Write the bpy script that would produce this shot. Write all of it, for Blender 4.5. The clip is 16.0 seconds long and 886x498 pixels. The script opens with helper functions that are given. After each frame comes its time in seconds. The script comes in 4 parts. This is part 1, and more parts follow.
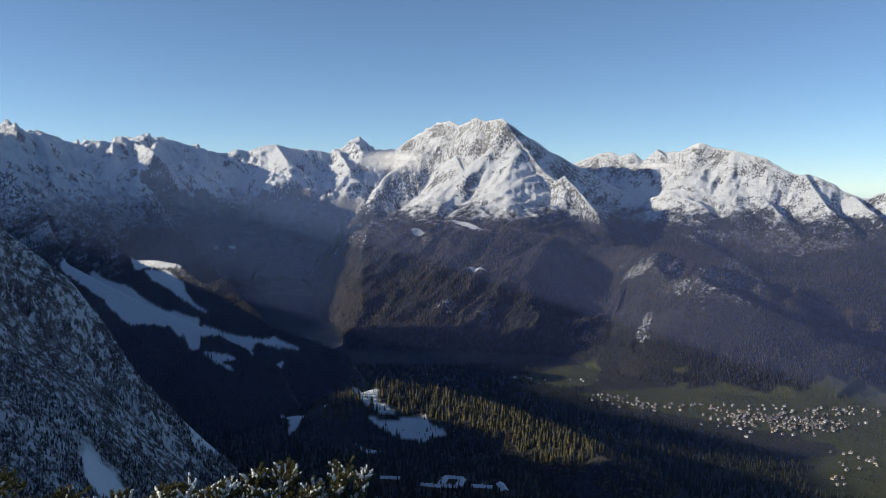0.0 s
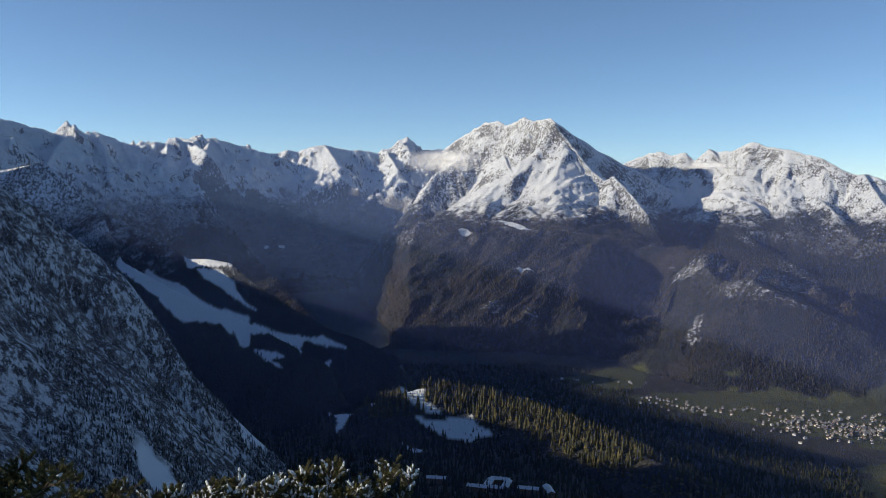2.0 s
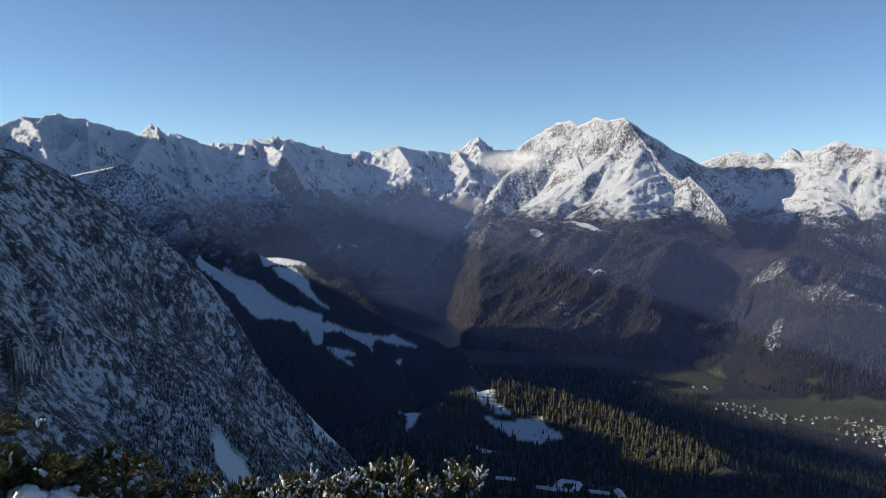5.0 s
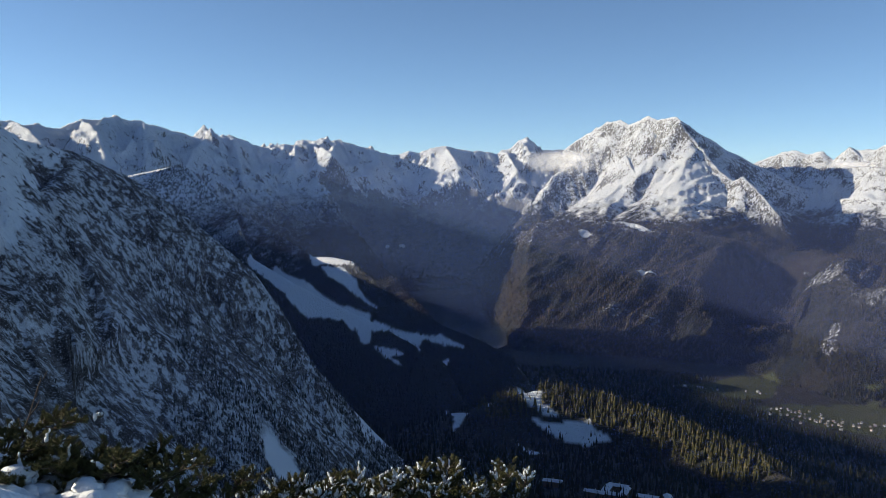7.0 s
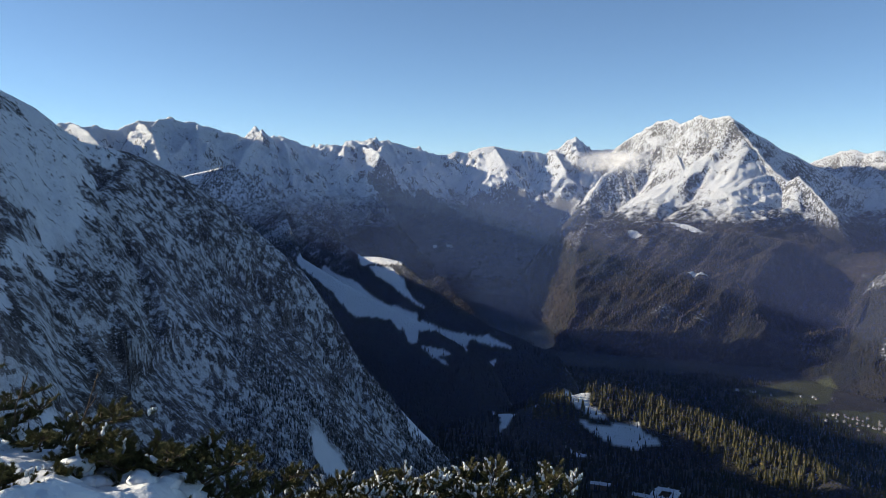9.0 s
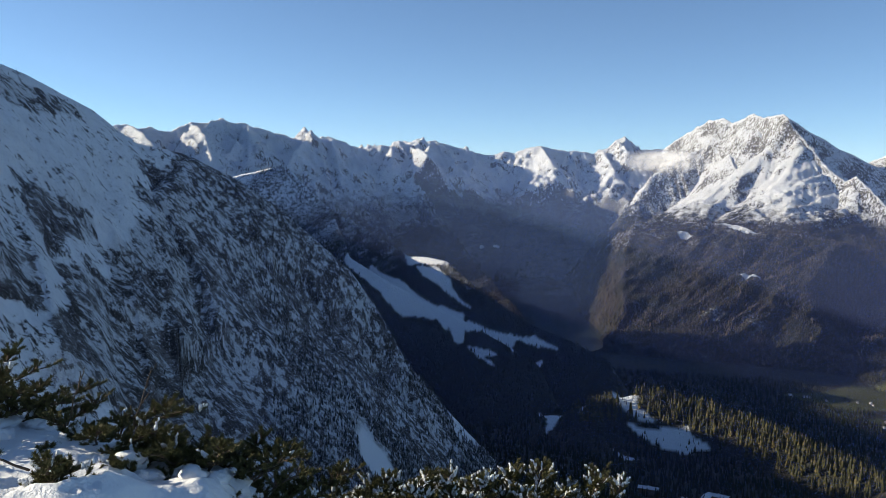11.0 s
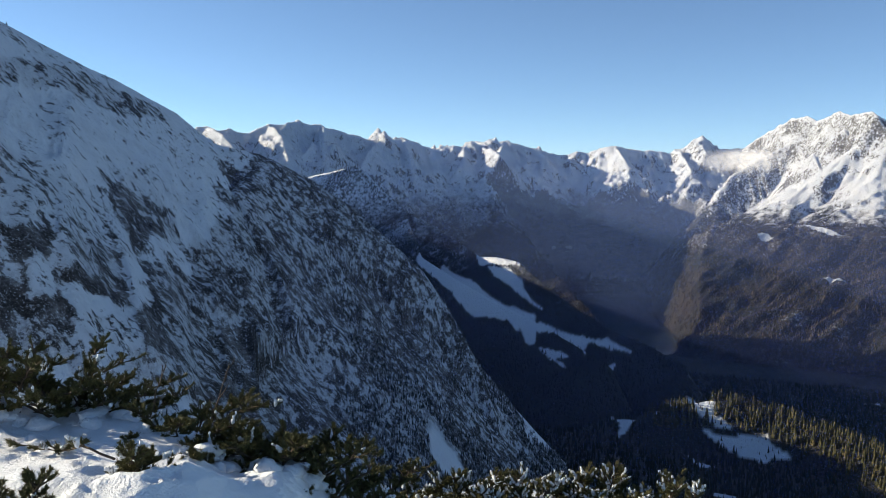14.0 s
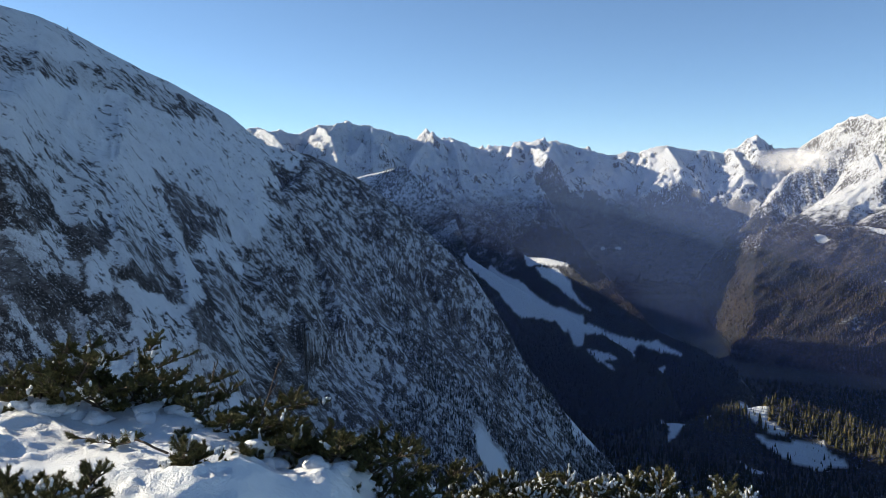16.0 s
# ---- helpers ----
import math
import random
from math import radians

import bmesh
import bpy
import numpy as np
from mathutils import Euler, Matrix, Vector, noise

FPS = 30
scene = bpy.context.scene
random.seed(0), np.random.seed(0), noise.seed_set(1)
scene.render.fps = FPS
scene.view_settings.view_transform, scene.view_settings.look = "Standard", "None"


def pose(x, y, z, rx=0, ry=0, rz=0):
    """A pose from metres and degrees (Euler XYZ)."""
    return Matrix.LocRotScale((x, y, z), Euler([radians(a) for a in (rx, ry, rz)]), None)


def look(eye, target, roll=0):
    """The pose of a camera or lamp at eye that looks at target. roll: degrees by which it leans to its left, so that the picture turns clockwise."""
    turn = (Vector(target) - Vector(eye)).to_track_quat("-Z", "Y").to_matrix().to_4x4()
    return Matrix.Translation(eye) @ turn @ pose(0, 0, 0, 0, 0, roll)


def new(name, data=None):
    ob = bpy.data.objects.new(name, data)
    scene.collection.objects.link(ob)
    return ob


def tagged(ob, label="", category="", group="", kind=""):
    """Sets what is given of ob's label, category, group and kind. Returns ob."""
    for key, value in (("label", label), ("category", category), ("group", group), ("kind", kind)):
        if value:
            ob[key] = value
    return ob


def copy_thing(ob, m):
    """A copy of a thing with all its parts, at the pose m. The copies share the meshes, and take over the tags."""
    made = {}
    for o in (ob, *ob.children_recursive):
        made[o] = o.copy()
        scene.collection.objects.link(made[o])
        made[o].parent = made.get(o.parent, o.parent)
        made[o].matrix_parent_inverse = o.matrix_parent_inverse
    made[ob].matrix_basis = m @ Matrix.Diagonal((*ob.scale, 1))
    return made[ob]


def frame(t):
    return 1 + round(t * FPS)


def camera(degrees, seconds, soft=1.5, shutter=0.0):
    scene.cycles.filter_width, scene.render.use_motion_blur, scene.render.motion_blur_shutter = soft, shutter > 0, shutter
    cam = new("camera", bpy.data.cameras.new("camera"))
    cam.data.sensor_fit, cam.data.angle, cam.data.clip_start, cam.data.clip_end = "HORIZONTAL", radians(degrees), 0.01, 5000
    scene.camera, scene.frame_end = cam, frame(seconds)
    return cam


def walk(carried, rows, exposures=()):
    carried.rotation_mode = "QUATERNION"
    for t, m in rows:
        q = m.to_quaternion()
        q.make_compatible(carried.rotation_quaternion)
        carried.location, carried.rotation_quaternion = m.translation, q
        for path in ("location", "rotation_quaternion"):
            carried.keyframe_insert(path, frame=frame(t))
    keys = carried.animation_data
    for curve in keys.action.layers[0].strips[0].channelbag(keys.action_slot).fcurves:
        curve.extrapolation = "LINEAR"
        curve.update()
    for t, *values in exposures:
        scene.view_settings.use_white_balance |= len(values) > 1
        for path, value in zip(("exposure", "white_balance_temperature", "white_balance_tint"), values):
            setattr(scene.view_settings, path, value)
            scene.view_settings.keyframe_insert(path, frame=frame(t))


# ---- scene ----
EYE = 500.0
cam = camera(57.75, 16.0, soft=0.4)
TURN = [(0.0, 0.0), (0.5, 0.81), (1.0, 1.68), (1.5, 2.505), (2.0, 3.365), (2.5, 4.19), (3.0, 5.055), (3.5, 5.87),
        (4.0, 6.735), (6.5, 10.955), (7.0, 11.83), (7.5, 12.645), (8.0, 13.52), (8.5, 14.34), (9.0, 15.225),
        (11.5, 19.42), (12.0, 20.3), (12.5, 21.125), (13.0, 21.99), (13.5, 22.805), (14.0, 23.68), (14.5, 24.505),
        (15.0, 25.38), (15.5, 26.21), (16.0, 27.085)]
walk(cam, [(t, pose(0, 0, EYE, 90 - 4.525, -0.236, yaw)) for t, yaw in TURN],
     [(0.0, 0.31, 7100, 5), (8.0, 0.49, 7200, 5), (16.0, 0.69, 7300, 5)])

# ---- daylight: a low winter sun from the side of the snowy mountain ----
SUN_AZ, SUN_EL = 97.0, 17.2
world = bpy.data.worlds.new("sky")
scene.world = world
world.use_nodes = True
wn = world.node_tree.nodes
sky = wn.new("ShaderNodeTexSky")
sky.sky_type = "NISHITA"
sky.sun_disc = False
sky.sun_elevation = radians(SUN_EL)
sky.sun_rotation = radians(-SUN_AZ)
sky.altitude = 2400
sky.air_density, sky.dust_density, sky.ozone_density = 0.75, 0.0, 3.5
wn["Background"].inputs["Strength"].default_value = 0.12
world.node_tree.links.new(sky.outputs["Color"], wn["Background"].inputs["Color"])
sun = new("sun", bpy.data.lights.new("sun", "SUN"))
sun.data.energy, sun.data.angle, sun.data.color = 5.0, radians(0.53), (1.0, 0.92, 0.80)
sun.matrix_world = look((0, 0, 0), (math.sin(radians(SUN_AZ)) * math.cos(radians(SUN_EL)),
                                   -math.cos(radians(SUN_AZ)) * math.cos(radians(SUN_EL)), -math.sin(radians(SUN_EL))))

# ---- materials ----
class Nodes:
    """A small builder of node materials."""

    def __init__(self, name, roughness=0.9):
        self.mat = bpy.data.materials.new(name)
        self.mat.use_nodes = True
        self.tree = self.mat.node_tree
        self.bsdf = self.tree.nodes["Principled BSDF"]
        self.bsdf.inputs["Roughness"].default_value = roughness
        self.bsdf.inputs["Specular IOR Level"].default_value = 0.2

    def add(self, kind, **values):
        node = self.tree.nodes.new(kind)
        for key, value in values.items():
            self.put(node.inputs[key.replace("_", " ")], value)
        return node

    def put(self, socket, value):
        if isinstance(value, bpy.types.NodeSocket):
            self.tree.links.new(value, socket)
        elif isinstance(value, tuple) and len(value) == 3 and socket.type == "RGBA":
            socket.default_value = (*value, 1)
        else:
            socket.default_value = value

    def pos(self):
        return self.add("ShaderNodeNewGeometry").outputs["Position"]

    def normal_z(self):
        split = self.add("ShaderNodeSeparateXYZ", Vector=self.add("ShaderNodeNewGeometry").outputs["Normal"])
        return split.outputs["Z"]

    def height(self):
        return self.add("ShaderNodeSeparateXYZ", Vector=self.pos()).outputs["Z"]

    def noise(self, scale, detail=4.0, rough=0.55, vector=None, stretch=None):
        v = vector or self.pos()
        if stretch:
            v = self.add("ShaderNodeMapping", Vector=v, Scale=stretch).outputs["Vector"]
        return self.add("ShaderNodeTexNoise", Vector=v, Scale=scale, Detail=detail, Roughness=rough).outputs["Fac"]

    def math(self, op, a, b=0.0, c=0.0):
        node = self.tree.nodes.new("ShaderNodeMath")
        node.operation = op
        for i, value in enumerate((a, b, c)):
            self.put(node.inputs[i], value)
        return node.outputs[0]

    def ramp(self, x, lo, hi, a=0.0, b=1.0):
        node = self.tree.nodes.new("ShaderNodeMapRange")
        node.interpolation_type = "SMOOTHSTEP"
        for i, value in enumerate((x, lo, hi, a, b)):
            self.put(node.inputs[i], value)
        return node.outputs[0]

    def mix(self, fac, a, b):
        node = self.tree.nodes.new("ShaderNodeMix")
        node.data_type = "RGBA"
        for i, value in ((0, fac), (6, a), (7, b)):
            self.put(node.inputs[i], value)
        return node.outputs[2]

    def attribute(self, name):
        node = self.tree.nodes.new("ShaderNodeAttribute")
        node.attribute_name = name
        return node.outputs["Fac"]

    def random(self):
        return self.add("ShaderNodeNewGeometry").outputs["Random Per Island"]

    def bump(self, height, strength, distance):
        node = self.add("ShaderNodeBump", Strength=strength, Distance=distance, Height=height)
        self.put(self.bsdf.inputs["Normal"], node.outputs["Normal"])

    def colour(self, value):
        self.put(self.bsdf.inputs["Base Color"], value)
        return self.mat


SNOW = (0.80, 0.82, 0.86)


def landscape(name, snowline, treeline, dusting, brown, cover=0.55, pale=1.0, thick=0.0, stone=1.0, grain=1.0, soft=0.035, crag=0.0, patchy=0.7, ribbed=2.2, rugged=8.0):
    """Mountain ground: woods low down, rock with snow on its ledges above. dusting: snow among the trees;
    brown: bare trees; cover: how flat rock must lie to hold snow, less by thick high up; stone: how light the rock is; pale: how light the woods are."""
    n = Nodes(name)
    z, up = n.height(), n.normal_z()
    broad, middle, fine = n.noise(0.006, 5), n.noise(0.03, 5, 0.6), n.noise(0.22, 4, 0.65)
    streak = n.noise(0.055 * grain, 6, 0.68, stretch=(1, 1, 0.42))
    rib = n.math("ABSOLUTE", n.math("SUBTRACT", n.noise(0.04 * grain, 7, 0.62, stretch=(1, 1, 0.5)), 0.5))
    # rock in beds that dip
    beds = n.noise(0.06, 4, 0.6, stretch=(0.35, 0.35, 1.6))
    rock = n.mix(n.ramp(beds, 0.35, 0.65), (0.17 * stone, 0.16 * stone, 0.155 * stone), (0.40 * stone, 0.385 * stone, 0.365 * stone))
    rock = n.mix(n.ramp(fine, 0.35, 0.7, 0, 0.5), rock, (0.11, 0.105, 0.10))
    rock = n.mix(n.ramp(n.noise(0.45, 3, 0.6), 0.52, 0.62, 0.0, 0.7 * dusting), rock, SNOW)
    hold = n.math("ADD", up, n.math("ADD", n.math("MULTIPLY", n.math("SUBTRACT", streak, 0.5), 1.1),
                                    n.math("MULTIPLY", n.math("SUBTRACT", fine, 0.5), 0.6)))
    hold = n.math("ADD", hold, n.math("MULTIPLY", n.math("SUBTRACT", broad, 0.5), patchy))
    hold = n.math("ADD", hold, n.ramp(z, 300.0, 620.0, 0.0, thick))
    hold = n.math("ADD", hold, n.math("MULTIPLY", n.math("SUBTRACT", rib, 0.085), ribbed))
    snow = n.math("MULTIPLY", n.ramp(hold, cover - soft, cover + soft),
                  n.ramp(n.math("ADD", z, n.math("MULTIPLY", n.math("SUBTRACT", middle, 0.5), 260.0)), snowline - 70, snowline + 70))
    bare = n.mix(snow, rock, SNOW)
    # woods
    def tone(r, g, b):
        return (r * pale, g * pale, b * pale)

    crowns = n.noise(0.30, 3, 0.6, stretch=(1, 1, 0.35))
    conifer = n.mix(n.ramp(crowns, 0.3, 0.7), tone(0.014, 0.017, 0.016), tone(0.042, 0.044, 0.038))
    beech = n.mix(n.ramp(crowns, 0.3, 0.7), tone(0.04, 0.031, 0.027), tone(0.11, 0.086, 0.072))
    woods = n.mix(n.ramp(n.math("ADD", broad, n.math("MULTIPLY", n.math("SUBTRACT", middle, 0.5), 0.8)), 0.42, 0.62, 0.0, brown), conifer, beech)
    edge = n.math("ADD", z, n.math("ADD", n.math("MULTIPLY", n.math("SUBTRACT", broad, 0.5), 380.0), n.math("MULTIPLY", n.math("SUBTRACT", middle, 0.5), 200.0)))
    edge = n.math("ADD", edge, n.math("MULTIPLY", n.math("SUBTRACT", streak, 0.5), 160.0))
    frost = n.math("ADD", n.math("MULTIPLY", fine, 0.65), n.math("MULTIPLY", streak, 0.35))
    frost = n.math("MULTIPLY", n.ramp(frost, 0.62 - dusting * 0.25, 0.72 - dusting * 0.25, 0.0, 0.75), n.ramp(edge, treeline - 130, treeline + 20))
    woods = n.mix(frost, woods, SNOW)
    cliff = n.ramp(n.math("ADD", up, n.math("MULTIPLY", n.math("SUBTRACT", streak, 0.5), 1.1)), 0.42 + crag, 0.54 + crag, 1.0, 0.0)
    woods = n.mix(n.math("MULTIPLY", cliff, 0.75), woods, rock)
    ground = n.mix(n.ramp(edge, treeline - 45, treeline + 45), woods, bare)
    # pale crags with snow between them
    speck = n.math("ADD", n.math("MULTIPLY", streak, 0.5), n.math("MULTIPLY", n.noise(0.3, 3, 0.6), 0.5))
    ground = n.mix(n.math("MULTIPLY", n.attribute("crags"), n.ramp(speck, 0.495, 0.55)), ground, n.mix(n.ramp(speck, 0.54, 0.60), rock, SNOW))
    # meadows: snow above, grass below
    grass = n.mix(n.noise(0.02, 5), (0.045, 0.058, 0.022), (0.105, 0.105, 0.048))
    grass = n.mix(n.ramp(fine, 0.3, 0.75, 0, 0.6), grass, (0.05, 0.045, 0.032))
    ground = n.mix(n.attribute("grass"), ground, grass)
    ground = n.mix(n.attribute("snowfield"), ground, n.mix(n.ramp(fine, 0.3, 0.8, 0, 0.12), SNOW, (0.45, 0.44, 0.42)))
    relief = n.math("ADD", n.math("MULTIPLY", fine, 0.6), n.math("ADD", streak, crowns))
    relief = n.math("SUBTRACT", relief, n.math("MULTIPLY", rib, 1.5))
    n.bump(relief, 0.8, rugged)
    return n.colour(ground)


def crag_slope(name):
    """Steep winter slope: snow broken by ribs of rock and dark shrubs that run down the fall line; cover: how much of
    it is dark, which also dims the snow between.
    """
    n = Nodes(name)
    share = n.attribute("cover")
    broad, middle = n.noise(0.012, 4), n.noise(0.05, 4, 0.6, stretch=(1, 1, 0.5))
    streak = n.noise(0.17, 6, 0.66, stretch=(1, 1, 0.36))
    fine, specks = n.noise(0.8, 3, 0.6), n.noise(0.45, 3, 0.7, stretch=(1, 1, 0.55))
    dark = n.math("ADD", n.math("MULTIPLY", streak, 0.72), n.math("MULTIPLY", specks, 0.28))
    dark = n.math("ADD", dark, n.math("MULTIPLY", n.math("SUBTRACT", middle, 0.5), 0.26))
    dark = n.math("ADD", dark, n.math("MULTIPLY", n.math("SUBTRACT", broad, 0.5), 0.2))
    dark = n.math("ADD", dark, n.math("MULTIPLY", n.math("SUBTRACT", share, 0.5), 0.36))
    mask = n.ramp(dark, 0.465, 0.555)
    rock = n.mix(n.ramp(n.noise(0.3, 4, 0.6, stretch=(0.5, 0.5, 1.6)), 0.35, 0.65), (0.085, 0.072, 0.071), (0.22, 0.20, 0.195))
    shrub = n.mix(n.ramp(fine, 0.35, 0.65), (0.036, 0.031, 0.031), (0.092, 0.080, 0.076))
    cover = n.mix(n.ramp(middle, 0.42, 0.56), rock, shrub)
    cover = n.mix(n.ramp(n.math("ADD", n.math("MULTIPLY", fine, 0.6), n.math("MULTIPLY", specks, 0.4)), 0.54, 0.64, 0.0, 0.55), cover, SNOW)
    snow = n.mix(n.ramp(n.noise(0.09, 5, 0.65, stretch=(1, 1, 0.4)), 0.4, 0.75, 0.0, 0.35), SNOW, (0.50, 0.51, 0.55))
    # snow greyed where cover is high: the slope's dim light put into colour
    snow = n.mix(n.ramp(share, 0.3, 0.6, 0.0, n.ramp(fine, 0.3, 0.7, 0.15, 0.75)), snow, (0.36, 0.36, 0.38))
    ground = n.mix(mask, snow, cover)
    ground = n.mix(n.attribute("snowfield"), ground, SNOW)
    n.bump(n.math("ADD", n.math("MULTIPLY", dark, 1.6), n.math("MULTIPLY", fine, 0.25)), 0.9, 5.0)
    return n.colour(ground)


LAND = {
    "valley": landscape("valley_ground", 300, 900, 0.05, 0.35),
    "big": landscape("central_mountain", 365, 378, 0.35, 0.6, 0.44, 0.7, 0.0, 0.42, 2.1, 0.04, -0.16, 0.5, 2.2, 15.0),
    "hill": landscape("wooded_hill_ground", 225, 285, 0.4, 0.3, 0.72, 0.8, 0.0, 0.8, 1.5, 0.05, -0.05),
    "right": landscape("right_range_ground", 350, 370, 0.4, 0.5, 0.49, 0.7, 0.0, 0.42, 2.1, 0.04, 0.0, 0.5, 2.4, 15.0),
    "plateau": landscape("plateau_ground", 420, 400, 0.7, 0.2, 0.36, 0.8, 0.0, 0.42, 1.8, 0.03, -0.1, 0.7, 2.2, 14.0),
    "ski": landscape("ski_ridge_ground", 380, 430, 0.9, 0.1, 0.62, 1.0, 0.0, 0.4, 1.8),
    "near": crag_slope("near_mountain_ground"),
    "knoll": landscape("knoll_ground", 300, 900, 0.02, 0.3),
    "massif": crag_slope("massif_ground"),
}


# ---- landforms: crest lines in metres (x, y, z), placed to fit the camera's view ----
GROUPS = ["valley", "big", "hill", "right", "plateau", "ski", "near", "knoll", "massif"]
LANDFORMS = []
summit_crest = [(-283, 4772, 700), (-190, 4708, 773), (-113, 4651, 811), (-47, 4600, 853), (38, 4521, 866), (79, 4482, 832), (115, 4446, 842), (182, 4376, 870), (220, 4327, 845), (303, 4212, 845), (335, 4167, 821), (485, 4203, 726), (640, 4252, 640), (795, 4277, 564), (947, 4276, 479), (1077, 4194, 388), (1234, 3932, 280), (1349, 3499, 201)]
LANDFORMS.append(("big", (0.6, 1.6), 2500, summit_crest))
small_peak_ridge = [(-30, 4480, 745), (-70, 4449, 700), (-200, 4375, 633), (-284, 4311, 571), (-397, 4221, 480), (-497, 4181, 377), (-569, 4161, 289), (-639, 4151, 194), (-726, 4137, 79)]
LANDFORMS.append(("big", (1.5, 2.2), 900, small_peak_ridge))
small_peak_spur = [(-30, 4480, 745), (17, 4380, 664), (62, 4230, 556), (118, 4078, 455), (181, 3876, 346), (224, 3673, 264)]
LANDFORMS.append(("big", 1.6, 450, small_peak_spur))
bright_ridge = [(323, 4163, 828), (360, 4124, 769), (426, 4058, 681), (489, 3970, 581), (550, 3912, 532), (583, 3866, 550), (628, 3809, 500), (681, 3718, 420), (709, 3662, 376)]
LANDFORMS.append(("big", 1.6, 500, bright_ridge))
bright_ridge_foot = [(488, 3980, 581), (402, 3929, 458), (356, 3884, 393), (413, 3757, 313)]
LANDFORMS.append(("big", 1.4, 400, bright_ridge_foot))
face_spur_a = [(70, 4259, 669), (93, 4179, 599), (125, 4068, 511), (162, 3977, 436)]
LANDFORMS.append(("big", (2.3, 1.2), 90000, face_spur_a))
face_spur_b = [(199, 4255, 777), (220, 4189, 695), (267, 4106, 617), (332, 3976, 498), (359, 3893, 417)]
LANDFORMS.append(("big", (2.3, 1.2), 90000, face_spur_b))
rock_step = [(346, 4095, 612), (307, 4048, 554), (239, 3973, 456)]
LANDFORMS.append(("big", 1.8, 400, rock_step))
shoulder = [(-343, 3634, 337), (-165, 3646, 347), (40, 3600, 345), (284, 3488, 321), (512, 3361, 281), (717, 3221, 278), (800, 3098, 256)]
LANDFORMS.append(("big", 0.28, 90000, shoulder))
lake_cliff = [(-434, 3674, 335), (-473, 3569, 268), (-482, 3416, 205), (-475, 3266, 124), (-418, 3021, 66), (-348, 2809, 20)]
LANDFORMS.append(("big", 1.3, 90000, lake_cliff))
hill_link = [(717, 3221, 278), (724, 2963, 239), (692, 2672, 221)]
LANDFORMS.append(("hill", (0.6, 0.9), 400, hill_link))
hill_crest = [(677, 2614, 227), (734, 2494, 226), (783, 2427, 244), (808, 2376, 266), (834, 2357, 272), (868, 2334, 268), (908, 2308, 249), (959, 2233, 194)]
LANDFORMS.append(("hill", 0.58, 90000, hill_crest))
hill_left = [(783, 2427, 241), (702, 2378, 156), (601, 2303, 75), (537, 2236, 36), (417, 2109, 1)]
LANDFORMS.append(("hill", (0.6, 0.9), 90000, hill_left))
right_crest = [(764, 4741, 624), (837, 4689, 662), (937, 4615, 699), (1005, 4561, 671), (1071, 4506, 685), (1112, 4471, 640), (1173, 4415, 703), (1210, 4381, 690), (1258, 4335, 682), (1315, 4276, 715), (1348, 4241, 732), (1405, 4189, 700), (1481, 4116, 688), (1534, 4062, 658), (1594, 3998, 642), (1662, 3922, 580), (1729, 3887, 563), (1795, 3851, 552), (1860, 3814, 504), (1923, 3777, 459), (1983, 3740, 451), (2036, 3705, 484), (2132, 3640, 505), (2305, 3511, 469)]
LANDFORMS.append(("right", 1.3, 800, right_crest))
right_spur_a = [(1348, 4241, 732), (1291, 4139, 587), (1225, 4055, 444), (1120, 4025, 360)]
LANDFORMS.append(("right", 0.9, 600, right_spur_a))
right_spur_b = [(1482, 4115, 680), (1486, 3960, 515), (1550, 3702, 386)]
LANDFORMS.append(("right", 0.85, 600, right_spur_b))
right_spur_c = [(1735, 3869, 562), (1752, 3693, 425), (1778, 3530, 343)]
LANDFORMS.append(("right", 0.85, 600, right_spur_c))
right_spur_d = [(1909, 3749, 459), (1921, 3474, 346)]
LANDFORMS.append(("right", 0.85, 600, right_spur_d))
right_spur_e = [(1170, 4402, 703), (1030, 4381, 561), (963, 4349, 484)]
LANDFORMS.append(("right", 0.9, 600, right_spur_e))
plateau_crest_left = [(-2775, 2990, 737), (-2625, 3124, 782), (-2604, 3162, 773), (-2562, 3242, 775), (-2519, 3322, 758), (-2464, 3416, 805), (-2405, 3509, 810), (-2379, 3549, 836), (-2335, 3615, 815), (-2298, 3668, 815), (-2220, 3774, 777), (-2147, 3881, 757), (-2107, 3916, 810), (-2078, 3963, 757)]
LANDFORMS.append(("plateau", (1.1, 1.4, 0.8, 320), 90000, plateau_crest_left))
plateau_crest = [(-1556, 4504, 753), (-1459, 4594, 723), (-1332, 4653, 691), (-1257, 4674, 685), (-1195, 4690, 709), (-1134, 4705, 694), (-1060, 4702, 723), (-968, 4701, 740), (-907, 4724, 715), (-780, 4756, 707), (-684, 4781, 689), (-605, 4792, 726), (-545, 4799, 773), (-499, 4804, 794), (-459, 4808, 761), (-426, 4811, 718), (-319, 4819, 708), (-151, 4828, 723)]
LANDFORMS.append(("plateau", 1.3, 600, plateau_crest))
plateau_crest_west = [(-2071, 4012, 744), (-2034, 4054, 758), (-1971, 4124, 740), (-1903, 4194, 698), (-1873, 4226, 718), (-1764, 4320, 729), (-1730, 4351, 758), (-1692, 4385, 733), (-1639, 4433, 760), (-1556, 4504, 753), (-1459, 4594, 723)]
LANDFORMS.append(("plateau", (0.25, 1.5, 0.7, 330), 90000, plateau_crest_west))
